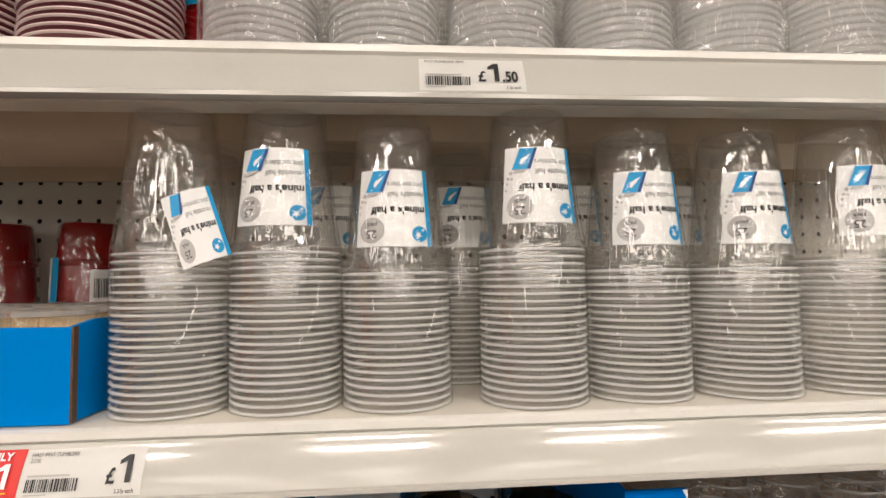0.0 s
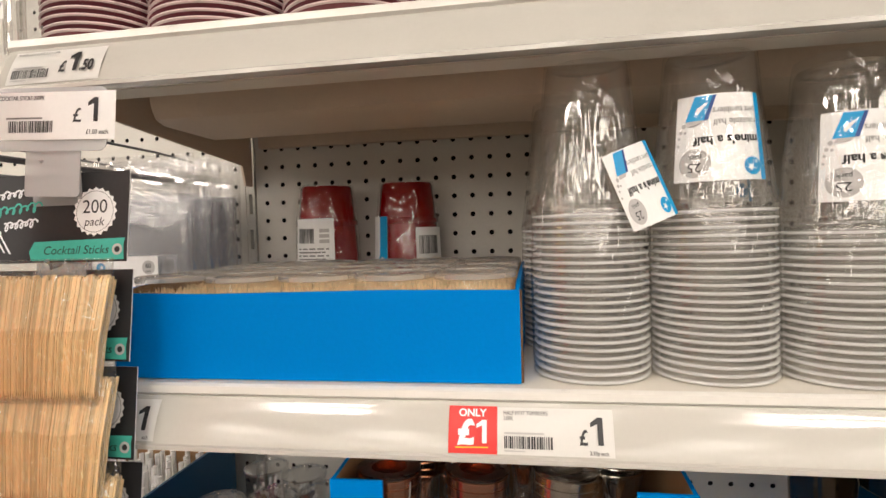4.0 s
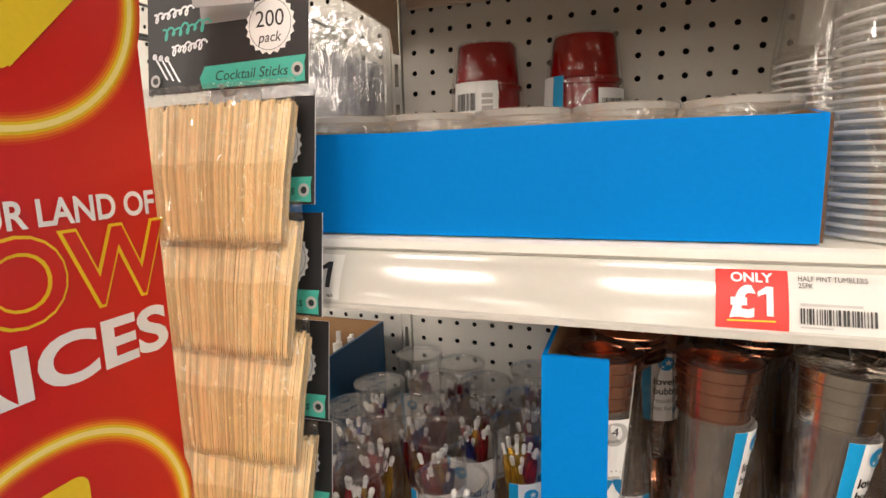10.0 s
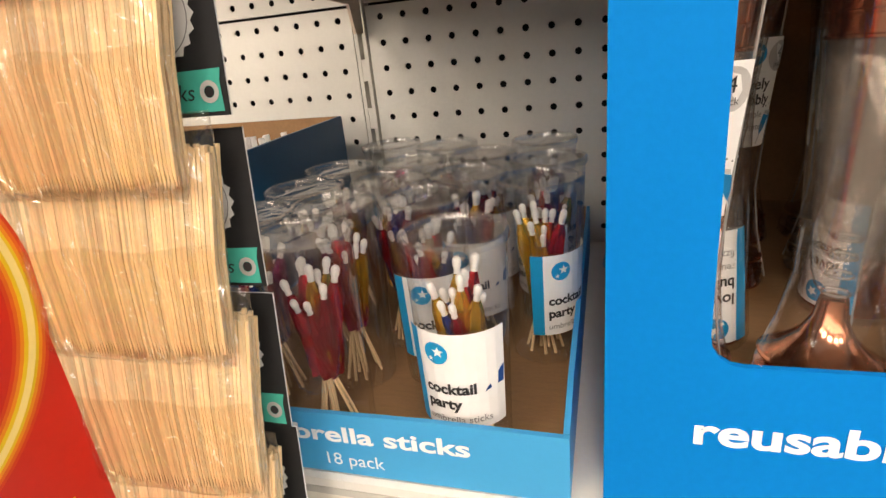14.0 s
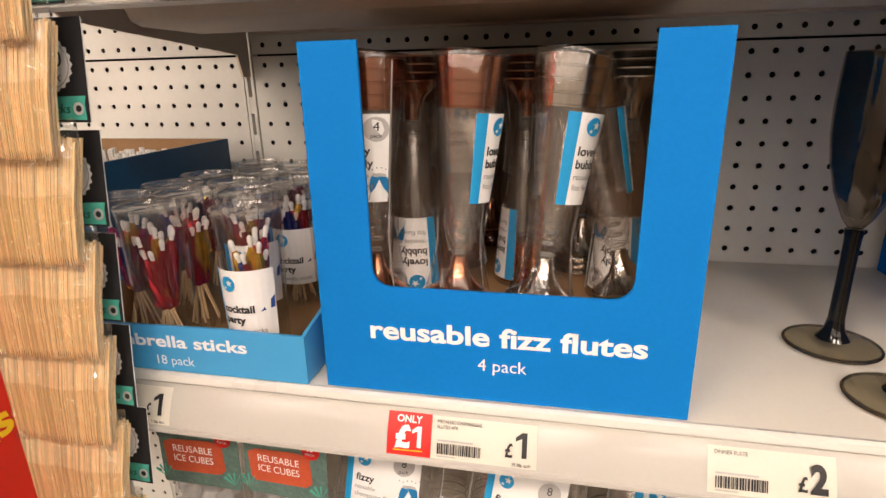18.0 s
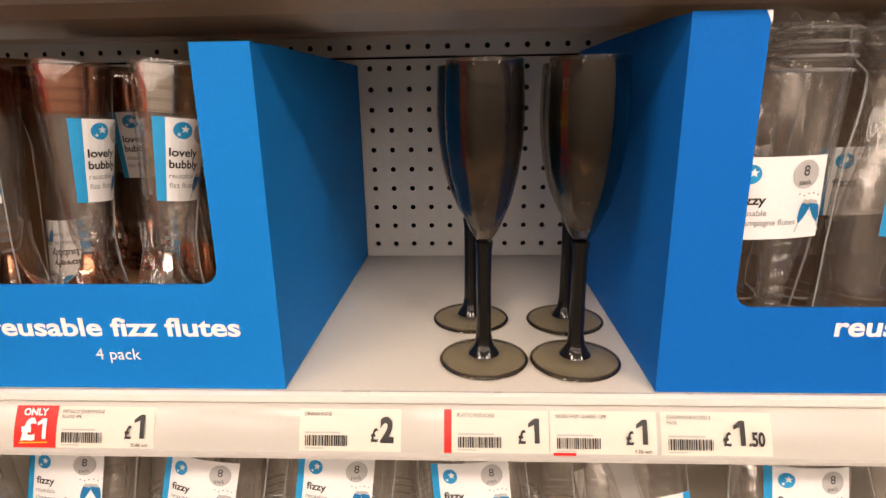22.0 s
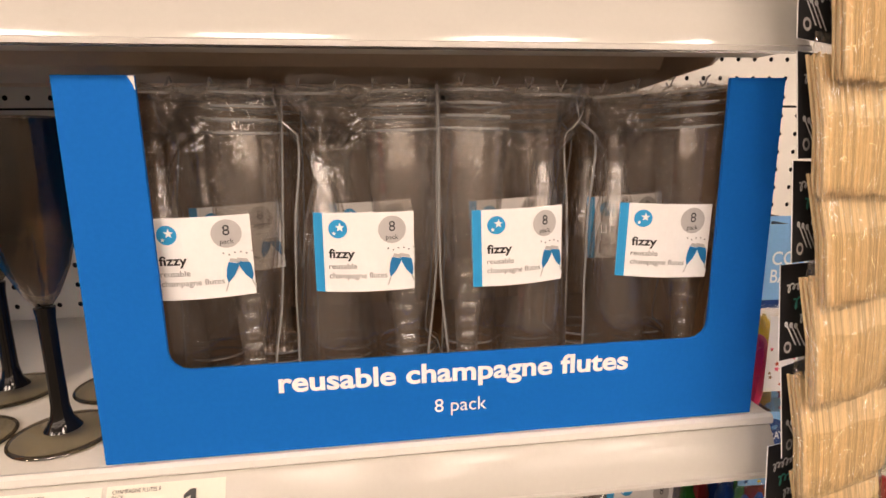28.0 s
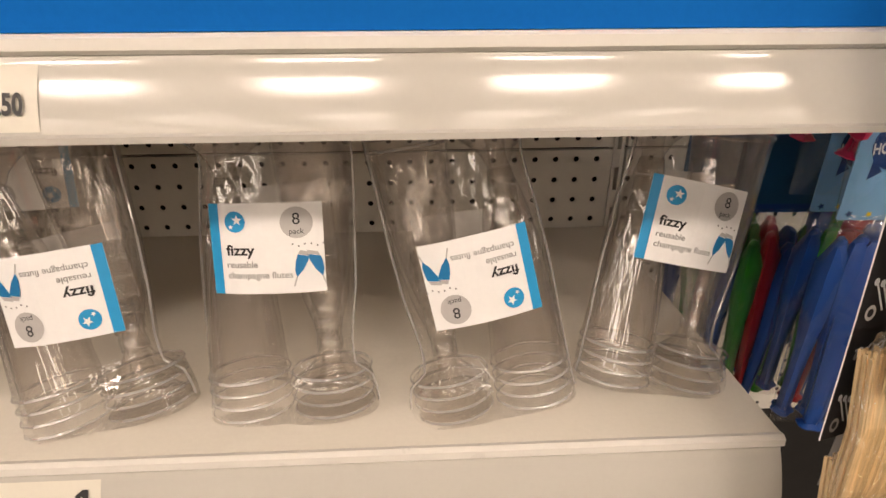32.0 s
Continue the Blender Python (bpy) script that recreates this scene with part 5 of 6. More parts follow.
def umbrella_tub(seed, label=True, turn=0.0):
    t = thing("umbrella_tub", "clear tub of foil cocktail umbrellas with white tips", "tub", "cocktail umbrella tubs")
    part("tub_shell", lathe(bmesh.new(), [(0.0, 0.001), (0.0205, 0.0), (0.0225, 0.002), (0.0258, 0.118), (0.0268, 0.1185), (0.0268, 0.1225), (0.0255, 0.1235)], 32), CLEAR, t)
    part("lid", lathe(bmesh.new(), [(0.0270, 0.1195), (0.0274, 0.1200), (0.0274, 0.1238), (0.0262, 0.1244), (0.0250, 0.1236), (0.0245, 0.1215), (0.0, 0.1213)], 36), LID, t)
    rng = random.Random(seed)
    for j in range(11):
        a, r = 2 * math.pi * j / 11 + rng.uniform(-0.2, 0.2), 0.0112 if j % 4 else 0.003
        o = Vector((-1.1 * r * math.cos(a + 0.4), -1.1 * r * math.sin(a + 0.4), 0.002))
        d = Vector((r * math.cos(a + 0.7) * 1.45, r * math.sin(a + 0.7) * 1.45, 0.103)) - o
        put("umbrella_stick", STICK, t, Matrix.Translation(o) @ d.to_track_quat("Z", "Y").to_matrix().to_4x4() @ Matrix.Scale(rng.choice((0.86, 0.95, 1.0, 1.02)), 4))
    if label:
        at = round_at(0, 0, 0.0241, 0.0258, 0.024, 0.080, False, turn)
        Ink().rect(-0.027, -0.028, 0.027, 0.028, PAPER, 1, 10).make("paper_label", t, at)
        k = Ink().rect(-0.027, -0.028, -0.0195, 0.028, CYAN_INK, 2, 3)
        logo(k, -0.0085, 0.017, 0.0062)
        k.text("cocktail", -0.0165, -0.006, 0.0085, BLACK_INK, 3, 0.035, 0.0, width=0.0265).text("party", -0.0165, -0.0150, 0.0085, BLACK_INK, 3, 0.035, 0.0, width=0.0190).text("umbrella sticks", -0.0165, -0.0235, 0.0058, GREY_INK, 3, 0.0, 0.0, width=0.034)
        k.poly([(0.014, -0.006), (0.026, 0.006), (0.0255, -0.004)], NAVY_INK, 3)
        k.make("print", t, at)
    return t


UT = SHELF_C + 0.0045
for n, (x, y, turn) in enumerate(((-0.442, 0.417, 0.05), (-0.523, 0.413, None), (-0.411, 0.514, 0.9), (-0.4765, 0.478, 0.35), (-0.5765, 0.444, None), (-0.530, 0.467, None), (-0.462, 0.533, 0.2), (-0.515, 0.522, None), (-0.571, 0.503, None), (-0.571, 0.559, None), (-0.411, 0.569, -0.5), (-0.464, 0.594, 0.4), (-0.517, 0.577, None), (-0.562, 0.650, 0.3), (-0.421, 0.641, 1.1), (-0.505, 0.636, None))):
    umbrella_tub(60 + n, turn is not None, turn or 0.0).matrix_basis = pose(x, y, UT)


# ---- straws in the navy box ----
STRAW = mesh_of("wrapped_straw", tube(bmesh.new(), [(0, 0, 0), (0, 0.0, 0.138)], 0.0032, 6), PAPER)
rng = random.Random(8)
for n in range(9):
    bundle = thing("straw_bundle", "bundle of thin white paper straws in the navy box", "straws", "straw bundles", pose(-0.82 + 0.0225 * n, 0.57, SHELF_C + 0.0045))
    for j in range(16):
        put("straw", STRAW, bundle, pose(rng.uniform(-0.008, 0.008), -0.095 + 0.0125 * j, rng.uniform(-0.004, 0.002), rng.uniform(-1, 1), rng.uniform(-1, 1)))


# ---- cocktail stick packs on hanging strips ----
def stick_pack(seed):
    """A header card with an eyelet at each lower corner and a clear bag full of thin wooden sticks below it."""
    t = thing("cocktail_stick_pack", "black header card over a clear bag of wooden cocktail sticks", "stick pack", "cocktail stick packs")
    w = 0.060
    bm = slab(bmesh.new(), [(-w, -0.012), (w, -0.012), (w, 0.052), (-w, 0.052)], (0, 0, 0), (1, 0, 0), (0, 0, 1), (0, -1, 0), 0.0008, 0, 1)
    part("header_card", bm, [BLACK_CARD, PAPER], t, smooth=False)
    k = Ink()
    k.poly(rounded(-0.020, 0.041, 0.020, 0.0455, 0.0022), PAPER, 1).disc(0, 0.0455, 0.006, PAPER, 1)
    k.disc(0.034, 0.0235, 0.0175, PAPER, 2, 40, points=1).disc(0.034, 0.0235, 0.0148, GREY_INK, 3, 30, inner=0.0144).text("200", 0.034, 0.0225, 0.0135, BLACK_INK, 3).text("pack", 0.034, 0.0135, 0.0085, BLACK_INK, 3, slant=0.2)
    k.poly([(-0.016, -0.0105), (0.058, -0.0105), (0.0575, 0.0), (0.0585, 0.0045), (-0.014, 0.0030), (-0.018, -0.004)], TEAL_INK, 2).text("Cocktail Sticks", 0.020, -0.0062, 0.0085, BLACK_INK, 3, slant=0.2, width=0.052)
    for u, v, l, h, m_ in ((-0.054, 0.033, 0.030, 0.0065, WHITE_INK), (-0.047, 0.0215, 0.036, 0.0085, TEAL_INK), (-0.040, 0.0115, 0.026, 0.0070, WHITE_INK)):
        # a looping pen stroke
        pts = [(u + l * q / 44 + 0.0022 * math.sin(q * 0.9), v + 0.10 * l * q / 44 + h * (0.45 + 0.5 * math.sin(q * 0.9 + 1.2) * (0.7 + 0.3 * math.sin(q * 0.37)))) for q in range(45)]
        for a, b in zip(pts, pts[1:]):
            d = Vector((b[0] - a[0], b[1] - a[1])).normalized() * 0.00065
            k.poly([(a[0] + d.y, a[1] - d.x), (b[0] + d.y, b[1] - d.x), (b[0] - d.y, b[1] + d.x), (a[0] - d.y, a[1] + d.x)], m_, 2)
    for q in range(3):
        # fork, knife and spoon
        a, b = (-0.054 + 0.005 * q, 0.012 - 0.001 * q), (-0.044 + 0.005 * q, -0.003 - 0.001 * q)
        k.poly([(a[0] - 0.0006, a[1]), (a[0] + 0.0010, a[1]), (b[0] + 0.0010, b[1]), (b[0] - 0.0006, b[1])], WHITE_INK, 2).disc(a[0], a[1], 0.0020, WHITE_INK, 2, 10)
    for u in (-0.053, 0.053):
        k.disc(u, -0.0035, 0.0040, SILVER_INK, 4, 16, inner=0.0022).disc(u, -0.0035, 0.0021, BLACK_INK, 4, 12)
    k.make("print", t, flat((0, 0, 0), (1, 0, 0), (0, 0, 1)))
    rg = random.Random(seed)
    bm = bmesh.new()
    for layer in range(3):
        for j in range(66):
            s = (j + rg.uniform(-0.22, 0.22)) / 65 * 2 - 1
            top, bot = s * 0.0535, s * 0.0475
            y0 = -0.004 - 0.0042 * layer * (1 - 0.35 * s * s)
            z1, z0 = -0.022 + rg.uniform(-0.003, 0.001), -0.104 + rg.uniform(-0.0015, 0.0015)
            tube(bm, [(top, y0 + 0.002, z1), (top * 0.55 + bot * 0.45, y0 - 0.0015, (z0 + z1) / 2), (bot, y0, z0 + 0.006), (bot, y0, z0)], [0.0011, 0.0011, 0.0010, 0.0003], 4)
    for z0, z1 in ((-0.098, -0.025),):
        slab(bm, [(-0.0465, z0), (0.0465, z0), (0.0520, z1), (-0.0520, z1)], (0, -0.0065, 0), (1, 0, 0), (0, 0, 1), (0, -1, 0), 0.003, 0, 0)
    tagged(part("stick_bundle", bm, [WOOD], t, "tightly packed thin wooden sticks", smooth=True), kind="stuff")
    bm = bmesh.new()
    ring_z = (-0.010, -0.020, -0.05, -0.085, -0.104, -0.1085)
    rings = []
    for z in ring_z:
        w2 = 0.0575 + (0.0505 - 0.0575) * (-z - 0.01) / 0.1
        d = {0: 0.001, 1: 0.0075, 2: 0.0098, 3: 0.0092, 4: 0.0075, 5: 0.0015}[ring_z.index(z)]
        rings.append([bm.verts.new((w2 * math.copysign(abs(math.cos(a)) ** 0.45, math.cos(a)) + 0.0006 * noise.noise(Vector((seed, 90 * z, 5 * a))), -0.0085 - d * math.sin(a) * (1 + 0.15 * noise.noise(Vector((4 * math.cos(a), 80 * z, seed)))), z)) for a in [2 * math.pi * j / 32 for j in range(32)]])
    for a, b in zip(rings, rings[1:]):
        for j in range(32):
            bm.faces.new([a[j], a[(j + 1) % 32], b[(j + 1) % 32], b[j]])
    part("film_bag", bm, CRINKLE, t)
    bm = bmesh.new()
    grid = [[bm.verts.new((p * (0.0485 + 0.006 * q / 4) / 8, -0.0185 + 0.0042 * (p / 8) ** 2 - 0.0009 * q / 4, -0.102 + 0.044 * q / 4 + 0.0012 * math.sin(p * 0.8 + seed))) for q in range(5)] for p in range(-8, 9)]
    for a, b in zip(grid, grid[1:]):
        for q in range(4):
            bm.faces.new([a[q], b[q], b[q + 1], a[q + 1]])
    part("film_flap", bm, TAPE, t, "doubled clear film over the lower sticks")
    return t


PACKS = [stick_pack(s) for s in (1, 2)]
N1, N2 = 8, 9
EYE_STEP = 0.0694
for k_ in range(N1):
    m = pose(-0.559 - 0.0014 * k_ + 0.002 * math.sin(7 * k_), 0.351, 1.6075 - EYE_STEP * k_, -7.0, 1.1 * math.sin(3.1 * k_), 2 * math.sin(5 * k_))
    if k_ == 0:
        PACKS[0].matrix_basis = m
    elif k_ == 1:
        PACKS[1].matrix_basis = m
    else:
        copy_thing(PACKS[k_ % 2], m)
for k_ in range(N2):
    low = max(0, k_ - 5)
    copy_thing(PACKS[(k_ + 1) % 2], pose(0.637 + 0.0042 * min(k_, 5) - 0.003 * low, 0.350, 1.537 - 0.0674 * k_, -7.0, 2.0 + 1.5 * math.sin(2.3 * k_) + 3.0 * low, 20 + 3 * math.sin(4 * k_ + 1)))

for x, top, low in ((-0.556, 1.690, 1.06), (0.652, 1.690, 0.93)):
    strip = thing("hanging_strip", "clear plastic merchandising strip clipped to the shelf rail", "display strip")
    bm = bmesh.new()
    box(bm, x - 0.020, x + 0.020, 0.3545, 0.3552, low, top, 0.0002)
    part("plastic_strip", bm, HANGER, strip)
    bm = bmesh.new()
    for k_ in range(9):
        tube(bm, [(x, 0.3540, 1.664 - EYE_STEP * k_), (x, 0.347, 1.662 - EYE_STEP * k_), (x, 0.343, 1.667 - EYE_STEP * k_)], 0.0018, 6)
    part("hooks", bm, HANGER, strip)
bm = bmesh.new()
hang = thing("hanging_price_card", "white price card for cocktail sticks in a clear holder", "price label", m=pose(-0.5435, 0.342, 1.6965, -4, 2.2, 1.5))
part("clear_holder", slab(bm, rounded(-0.046, -0.024, 0.040, 0.020, 0.006), (0, 0.001, 0), (1, 0, 0), (0, 0, 1), (0, -1, 0), 0.0008, 0, 0), HANGER, hang)
Ink().rect(-0.047, -0.0165, 0.047, 0.0165, PAPER, 1).make("label_paper", hang, flat((0, 0, 0), (1, 0, 0), (0, 0, 1)))
Ink().text("COCKTAIL STICKS 200PK", -0.042, 0.0110, 0.0042, BLACK_INK, 2, 0.01, 0.0, squeeze=0.75).bars(-0.034, -0.0115, 0.000, -0.0035, BLACK_INK, 21, 2).rect(-0.036, -0.0022, -0.008, -0.0010, GREY_INK, 2).one(0.0325, -0.0045, 0.0165, BLACK_INK, 2).text("£", 0.0185, -0.0045, 0.0135, BLACK_INK, 2, 0.01).text("£1.00 each", 0.042, -0.0130, 0.0045, BLACK_INK, 2, 0.015, 1.0, squeeze=0.85).make("print", hang, flat((0, 0, 0), (1, 0, 0), (0, 0, 1)))
part("hang_tab", slab(bmesh.new(), rounded(-0.024, -0.055, 0.018, -0.018, 0.002), (0, 0.004, 0), (1, 0, 0), (0, 0, 1), (0, -1, 0), 0.0008, 0, 0), HANGER, hang)


# ---- red sign that stands out from the shelves ----
fin = thing("aisle_sign", "tall red projecting aisle sign with yellow arrows in rings", "sign", m=pose(-0.597, 0, 0))
part("board", slab(bmesh.new(), rounded(0.150, 1.02, 0.325, 1.766, 0.012), (0, 0, 0), (0, 1, 0), (0, 0, 1), (1, 0, 0), 0.004, 0, 0), FIN_RED, fin, smooth=False)
AT_FIN = flat((0, 0, 0), (0, 1, 0), (0, 0, 1))
for zc in (1.6487, 1.333):
    yc = 0.2436
    for n_, (a, m_) in enumerate(((0.0075, GLOW_OUTER), (0.0060, GLOW_MID), (0.0045, GLOW_INNER))):
        Ink().disc(yc, zc, 0.0785 + a, m_, 0.2 + 0.25 * n_, 72, inner=0.0785 - a).make("glow_ring", fin, AT_FIN, 0.0003)
    Ink().disc(yc, zc, 0.0815, YELLOW_INK, 1, 72, inner=0.0755).make("yellow_ring", fin, AT_FIN, 0.0003)
    Ink().disc(yc, zc, 0.0800, GLOW_INK, 2, 72, inner=0.0770).make("pale_ring", fin, AT_FIN, 0.0003)
    k = Ink()
    k.rect(yc - 0.0165, zc - 0.018, yc + 0.0165, zc + 0.045, YELLOW_INK, 3)
    k.poly(rounded(yc - 0.0165, zc + 0.036, yc + 0.0165, zc + 0.056, 0.008), YELLOW_INK, 4)
    for d in (-1, 1):
        k.poly([(yc - d * 0.010, zc - 0.040), (yc + d * 0.008, zc - 0.050), (yc + d * 0.050, zc - 0.006), (yc + d * 0.034, zc + 0.008)], YELLOW_INK, 5 + (d > 0))
        k.disc(yc + d * 0.0420, zc + 0.0010, 0.0106, YELLOW_INK, 7, 24)
    k.disc(yc, zc - 0.0400, 0.0120, YELLOW_INK, 7, 24)
    k.make("arrow", fin, AT_FIN, 0.0001)
Ink().text("OUR LAND OF", 0.2680, 1.5235, 0.0190, WHITE_INK, 3, 0.025, width=0.110).make("small_lettering", fin, AT_FIN, 0.0003)
Ink().text("LOW", 0.2600, 1.4775, 0.0590, YELLOW_INK, 2, 0.040, squeeze=0.98).text("LOW", 0.2600, 1.4775, 0.0590, FIN_RED, 3, 0.012, squeeze=0.98).make("outlined_lettering", fin, AT_FIN, 0.0003)
Ink().text("PRICES", 0.2500, 1.4405, 0.0375, WHITE_INK, 3, 0.03, width=0.145).make("white_lettering", fin, AT_FIN, 0.0003)
Ink().text("ns", 0.3120, 1.2180, 0.034, YELLOW_INK, 3, 0.03, 1.0, turn=0.3, slant=0.1).make("yellow_lettering", fin, AT_FIN, 0.0003)
Ink().text("ms", 0.3240, 1.1700, 0.034, YELLOW_INK, 3, 0.03, 1.0, turn=0.3, slant=0.1).make("yellow_lettering", fin, AT_FIN, 0.0003)


# ---- bags on hooks in the bay beside ----
hook = thing("peg_hook", "grey double wire pegboard hook", "hook")
bm = bmesh.new()
for dz, dx in ((0, 0), (0, 0.012)):
    tube(bm, [(-0.705 + dx, PEG, 1.690), (-0.705 + dx, 0.68, 1.688), (-0.705 + dx, 0.36, 1.688), (-0.705 + dx, 0.345, 1.698)], 0.0022, 8)
tube(bm, [(-0.705, PEG, 1.72), (-0.699, 0.65, 1.722), (-0.699, 0.38, 1.722)], 0.0016, 8)
part("wire", bm, STEEL, hook)
hook2 = copy_thing(hook, pose(-0.13, 0, 0))


def cup_bag():
    t = thing("clear_favour_bag", "clear hanging bag of folded transparent favour bags", "plastic bag", "clear hanging bags")
    bm = bmesh.new()
    rings = []
    for z, w, d in ((0.012, 0.094, 0.0012), (0.0, 0.094, 0.003), (-0.03, 0.093, 0.008), (-0.09, 0.092, 0.010), (-0.15, 0.091, 0.008), (-0.158, 0.090, 0.002)):
        rings.append([bm.verts.new((w * math.copysign(abs(math.cos(a)) ** 0.4, math.cos(a)), d * math.sin(a) * (1 + 0.5 * noise.noise(Vector((6 * math.cos(a), 30 * z, 2)))), z)) for a in [2 * math.pi * j / 32 for j in range(32)]])
    for a, b in zip(rings, rings[1:]):
        for j in range(32):
            bm.faces.new([a[j], a[(j + 1) % 32], b[(j + 1) % 32], b[j]])
    part("film_bag", bm, BAG, t)
    part("folded_film", box(bmesh.new(), -0.084, 0.084, -0.005, 0.005, -0.152, -0.034, 0.0015), SHEET, t)
    k = Ink().rect(-0.035, -0.150, 0.050, -0.105, PAPER, 1)
    logo(k, -0.024, -0.118, 0.006, 2).text("clear", -0.032, -0.134, 0.0085, BLACK_INK, 2, 0.03, 0.0).text("favour bags", -0.032, -0.143, 0.0065, BLACK_INK, 2, 0.02, 0.0)
    k.disc(0.038, -0.118, 0.0082, SILVER_INK, 2).text("60", 0.038, -0.1185, 0.0075, BLACK_INK, 3, 0.02).text("pack", 0.038, -0.1235, 0.004, BLACK_INK, 3)
    k.make("paper_label", t, flat((0, -0.0105, 0), (1, 0, 0), (0, 0, 1)))
    return t


CB = cup_bag()
CB.matrix_basis = pose(-0.698, 0.590, 1.696)
for y, dx in ((0.622, 0.002), (0.644, -0.001), (0.668, 0.004), (0.690, 0.0)):
    copy_thing(CB, pose(-0.698 + dx, y, 1.696))


# ---- ice cube packs on the lower shelf ----
def ice_pack():
    t = thing("ice_cube_pack", "bag of reusable ice cubes with an orange and teal header", "ice cube pack", "ice cube packs")
    part("header_card", slab(bmesh.new(), rounded(-0.040, 0.105, 0.040, 0.172, 0.002), (0, -0.012, 0), (1, 0, 0), (0, 0, 1), (0, -1, 0), 0.001, 0, 0), PALE_TEAL, t, smooth=False)
    k = Ink().poly([(-0.034, 0.122), (-0.030, 0.118), (0.020, 0.119), (0.026, 0.124), (0.024, 0.150), (0.012, 0.153), (-0.028, 0.151), (-0.036, 0.147)], ORANGE_INK, 1)
    k.text("REUSABLE", -0.006, 0.139, 0.0098, WHITE_INK, 2, 0.0, width=0.040).text("ICE CUBES", -0.006, 0.129, 0.0098, WHITE_INK, 2, 0.0, width=0.040)
    k.disc(0.026, 0.157, 0.0085, RED_INK, 3).text("15", 0.026, 0.1575, 0.0065, WHITE_INK, 4, 0.02).text("PACK", 0.026, 0.1530, 0.0036, WHITE_INK, 4, 0.01)
    for c in (-0.037, 0.034):
        for j in range(5):
            a = 0.5 + 0.5 * j
            k.poly([(c, 0.110), (c + 0.012 * math.cos(a), 0.110 + 0.012 * math.sin(a) + 0.002), (c + 0.013 * math.cos(a + 0.15), 0.110 + 0.013 * math.sin(a + 0.15))], TEAL_INK, 2)
    k.make("print", t, flat((0, -0.012, 0), (1, 0, 0), (0, 0, 1)))
    bm = lathe(bmesh.new(), [(0.030, 0.0), (0.042, 0.004), (0.044, 0.05), (0.041, 0.10), (0.039, 0.112)], 32, wob=lambda a, z: -0.026 * abs(math.sin(a)) - 0.12 * max(0, z - 0.06) * abs(math.sin(a)) + 0.001 * math.sin(9 * a + 90 * z))
    part("film_bag", bm, BAG, t)
    rg = random.Random(3)
    for j in range(15):
        put("ice_cube", CUBE, t, pose(-0.026 + 0.0175 * (j % 4), -0.004 + 0.008 * ((j // 4) % 2), 0.014 + 0.021 * (j // 4), rg.uniform(-25, 25), rg.uniform(-25, 25), rg.uniform(0, 90)) @ Matrix.Scale(0.78, 4))
    return t


PALE_TEAL = mat("teal_leaf_print", (0.11, 0.19, 0.165), 0.45, var=0.3, scale=60)
CUBE = mesh_of("ice_cube", box(bmesh.new(), -0.01, 0.01, -0.008, 0.008, -0.01, 0.01, 0.003), PINT)
ICE = ice_pack()
ICE.matrix_basis = pose(-0.519, 0.420, SHELF_D + 0.0015, -2)
copy_thing(ICE, pose(-0.436, 0.420, SHELF_D + 0.0015, -2, 1.0, -2))
copy_thing(ICE, pose(-0.575, 0.480, SHELF_D + 0.0015, -2, 0, 4))
copy_thing(ICE, pose(-0.49, 0.485, SHELF_D + 0.0015, -2, 0, -3))


# ---- balloon packs in the bay beyond ----
BALLOON_COLOURS = [mat("balloon_blue", (0.01, 0.07, 0.32), 0.3), mat("balloon_red", (0.38, 0.012, 0.02), 0.3), mat("balloon_green", (0.03, 0.28, 0.03), 0.3), mat("balloon_yellow", (0.82, 0.58, 0.02), 0.3), mat("balloon_pink", (0.75, 0.03, 0.14), 0.3)]


def limp_balloon(colour, parent, m, w=0.0195, l=0.15):
    bm = bmesh.new()
    lathe(bm, [(0.0, 0.0), (0.55 * w, -0.002), (w, -0.02), (0.98 * w, -0.055), (0.72 * w, -0.100), (0.42 * w, -l + 0.012), (0.40 * w, -l + 0.004), (0.62 * w, -l + 0.001), (0.6 * w, -l)], 20, wob=lambda a, z: -0.45 * w * abs(math.sin(a)) * (0.4 if z < -0.11 else 1) + 0.0010 * math.sin(5 * a + 60 * z))
    return part("balloon", bm, colour, parent, m=m)


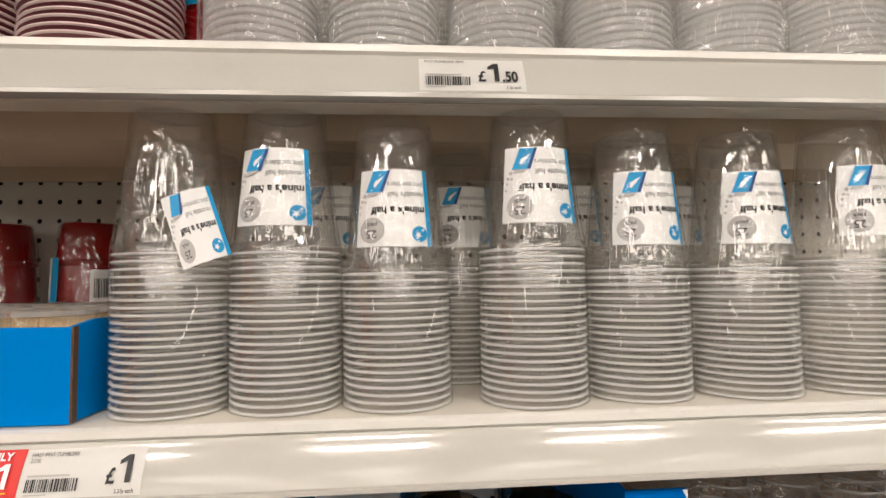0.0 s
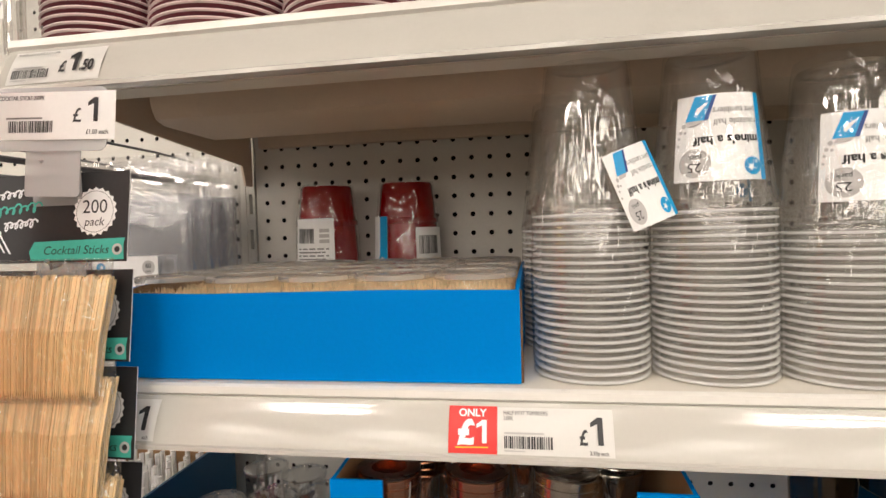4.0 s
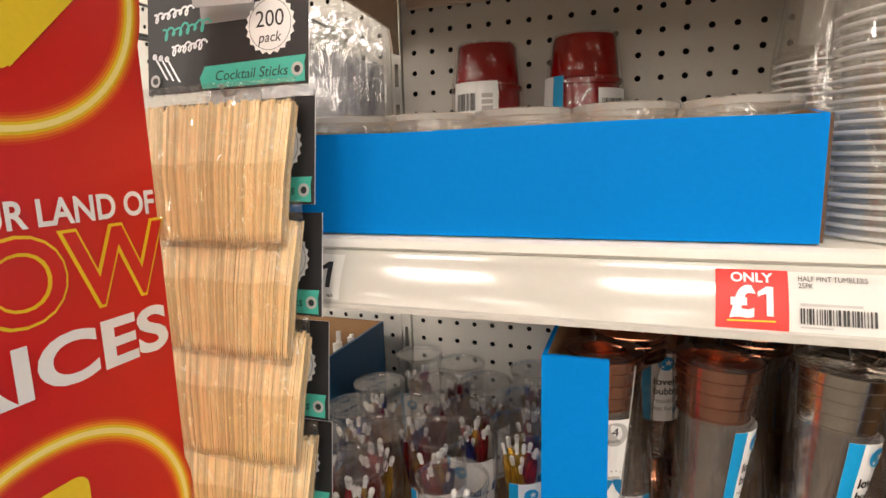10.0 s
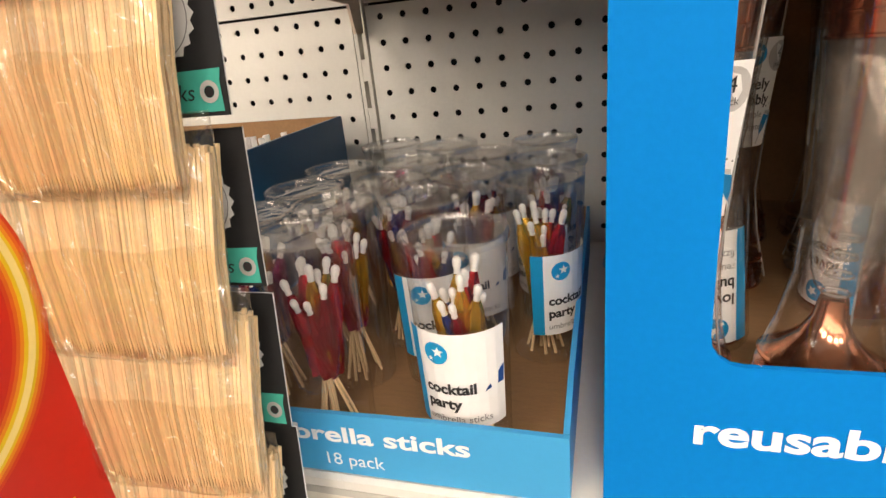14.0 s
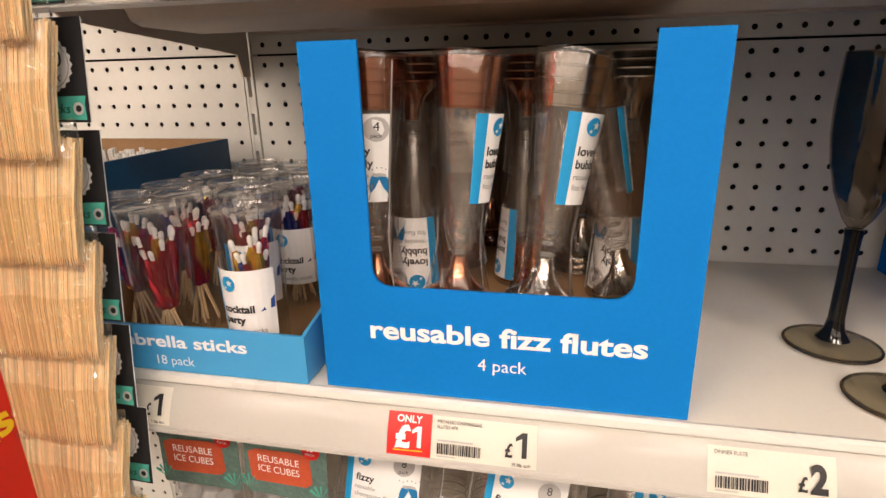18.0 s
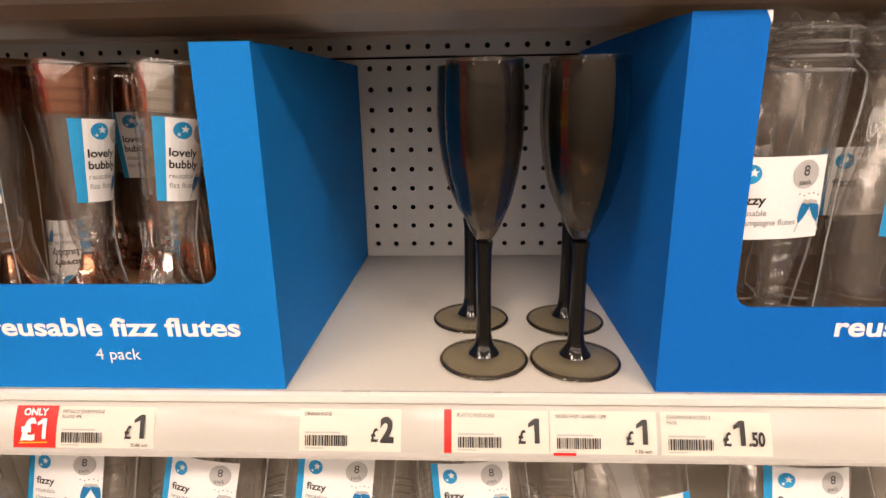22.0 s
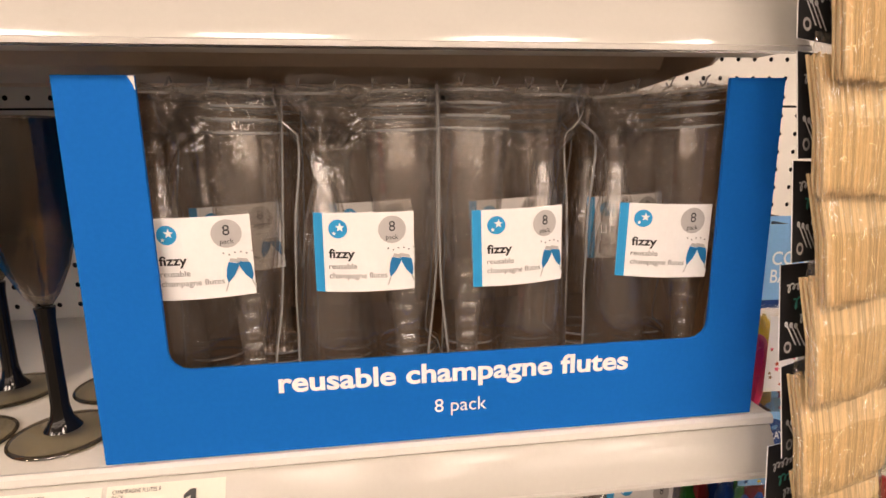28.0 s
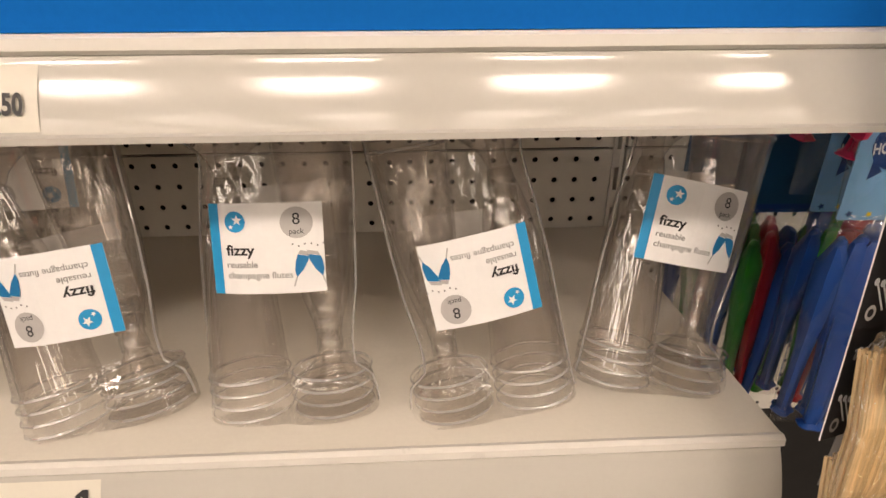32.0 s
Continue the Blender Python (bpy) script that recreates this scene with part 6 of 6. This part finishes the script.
def balloon_pack(colours, word, long=0.15):
    t = thing("balloon_pack", "clear bag of limp coloured party balloons with a pale blue header", "balloon pack", "balloon packs")
    part("header_card", slab(bmesh.new(), rounded(-0.045, 0.0, 0.045, 0.080, 0.002), (0, 0, 0), (1, 0, 0), (0, 0, 1), (0, -1, 0), 0.001, 0, 0), PALEBLUE if word else NAVY, t, smooth=False)
    k = Ink()
    if word == "HOORAY!":
        k.disc(-0.018, 0.055, 0.018, NAVY_INK, 1).poly([(-0.032, 0.045), (-0.024, 0.036), (-0.033, 0.030)], NAVY_INK, 1).text("HOORAY!", -0.018, 0.050, 0.0110, WHITE_INK, 2, 0.03, width=0.033, turn=0.12).text("HIP HIP", -0.019, 0.0605, 0.0062, PALEBLUE, 2, 0.02, width=0.018, turn=0.12)
        k.disc(0.028, 0.030, 0.021, NAVY_INK, 1).disc(0.012, 0.020, 0.009, NAVY_INK, 1).text("BALLOONS", 0.012, 0.010, 0.012, WHITE_INK, 2, 0.03, 0.0, width=0.03)
        rg = random.Random(2)
        for j in range(9):
            k.star(rg.uniform(-0.04, 0.03), rg.uniform(0.004, 0.034), rg.uniform(0.002, 0.0048), (PINK_INK, YELLOW_INK, NAVY_INK)[j % 3], 3, rg.uniform(0, 6))
    else:
        for j, s in enumerate(word.split("|")):
            k.text(s, 0.0, 0.042 - 0.017 * j, 0.018, WHITE_INK, 2, 0.01, width=0.072)
        k.rect(-0.045, 0.0, 0.045, 0.008, NAVY_INK, 1)
    k.make("print", t, flat((0, 0, 0), (1, 0, 0), (0, 0, 1)))
    rg = random.Random(len(word))
    for j, c in enumerate(colours):
        limp_balloon(BALLOON_COLOURS[c], t, pose(-0.036 + 0.072 * j / max(1, len(colours) - 1), rg.uniform(-0.004, 0.008), -0.012 - rg.uniform(0, 0.02), rg.uniform(-5, 5), rg.uniform(-6, 6), rg.uniform(0, 90)), l=long)
    bm = bmesh.new()
    rings = []
    for z, d in ((0.004, 0.002), (-0.01, 0.010), (-0.06, 0.018), (-0.14, 0.017), (-0.182, 0.006), (-0.186, 0.001)):
        rings.append([bm.verts.new((0.047 * math.copysign(abs(math.cos(a)) ** 0.45, math.cos(a)), d * math.sin(a) * (1 + 0.4 * noise.noise(Vector((5 * math.cos(a), 40 * z, 7)))), z)) for a in [2 * math.pi * j / 32 for j in range(32)]])
    for a, b in zip(rings, rings[1:]):
        for j in range(32):
            bm.faces.new([a[j], a[(j + 1) % 32], b[(j + 1) % 32], b[j]])
    part("film_bag", bm, FILM, t)
    return t


def peg_hook(x, z, length):
    h_ = thing("peg_hook", "grey wire pegboard hook that carries packs", "hook", "pegboard hooks")
    part("wire", tube(bmesh.new(), [(x, PEG - 0.0005, z), (x, PEG - length, z), (x, PEG - length - 0.012, z + 0.010)], 0.0022, 8), STEEL, h_)
    return h_


H1 = balloon_pack((0, 2, 1, 0, 0, 0), "HOORAY!", 0.17)
H1.matrix_basis = pose(0.752, 0.520, 1.045, 0, 0, -3)
H2 = balloon_pack((0, 0, 0, 0, 3, 3), "HOORAY!", 0.17)
H2.matrix_basis = pose(0.734, 0.470, 1.058, 0, 0, -3)
H3 = balloon_pack((0, 2, 1, 0, 2), "", 0.17)
H3.matrix_basis = pose(0.712, 0.560, 1.030, 0, 0, -2)
tagged(H3, "clear bag of limp coloured balloons with a dark navy header")
copy_thing(H3, pose(0.735, 0.600, 1.030, 0, 0, -4))
copy_thing(H3, pose(0.700, 0.640, 1.030, 0, 0, 3))
copy_thing(H1, pose(0.810, 0.585, 1.050, 0, 0, -6))
CONF = balloon_pack((4, 3, 4), "CONFETTI|BALLOONS", 0.115)
CONF.matrix_basis = pose(0.735, 0.470, 1.245, 0, 0, -4)
copy_thing(CONF, pose(0.735, 0.52, 1.245, 0, 0, -8))
rg = random.Random(5)
k = Ink()
for j in range(90):
    k.star(rg.uniform(-0.042, 0.042), rg.uniform(-0.072, 0.0), rg.uniform(0.0015, 0.0035), (PINK_INK, ORANGE_INK, PAPER, YELLOW_INK, KRAFT)[j % 5], 2 + j % 3, rg.uniform(0, 6))
k.rect(-0.045, -0.075, 0.045, -0.001, PAPER, 1).make("confetti_photo", CONF, flat((0, -0.020, 0), (1, 0, 0), (0, 0, 1)))
PINKBALL = thing("punch_ball_pack", "clear bag with a round pink balloon", "balloon pack", m=pose(0.885, 0.49, 1.205))
part("balloon", lathe(bmesh.new(), [(0.0, -0.040), (0.018, -0.037), (0.034, -0.024), (0.042, -0.002), (0.038, 0.020), (0.022, 0.036), (0.0, 0.042)], 32), BALLOON_COLOURS[4], PINKBALL)
part("film_bag", shrink([(0.030, -0.048), (0.046, -0.040), (0.047, 0.0), (0.046, 0.040), (0.040, 0.075), (0.010, 0.085)], 0.002, 4, 28), FILM, PINKBALL)
peg_hook(0.885, 1.295, 0.25)
PUNCH = balloon_pack((2, 3, 1, 2), "PUNCH|BALLOONS", 0.12)
PUNCH.matrix_basis = pose(0.872, 0.490, 1.062, 0, 0, -4)
peg_hook(0.731, 1.126, 0.30)
peg_hook(0.735, 1.318, 0.29)
peg_hook(0.872, 1.138, 0.27)
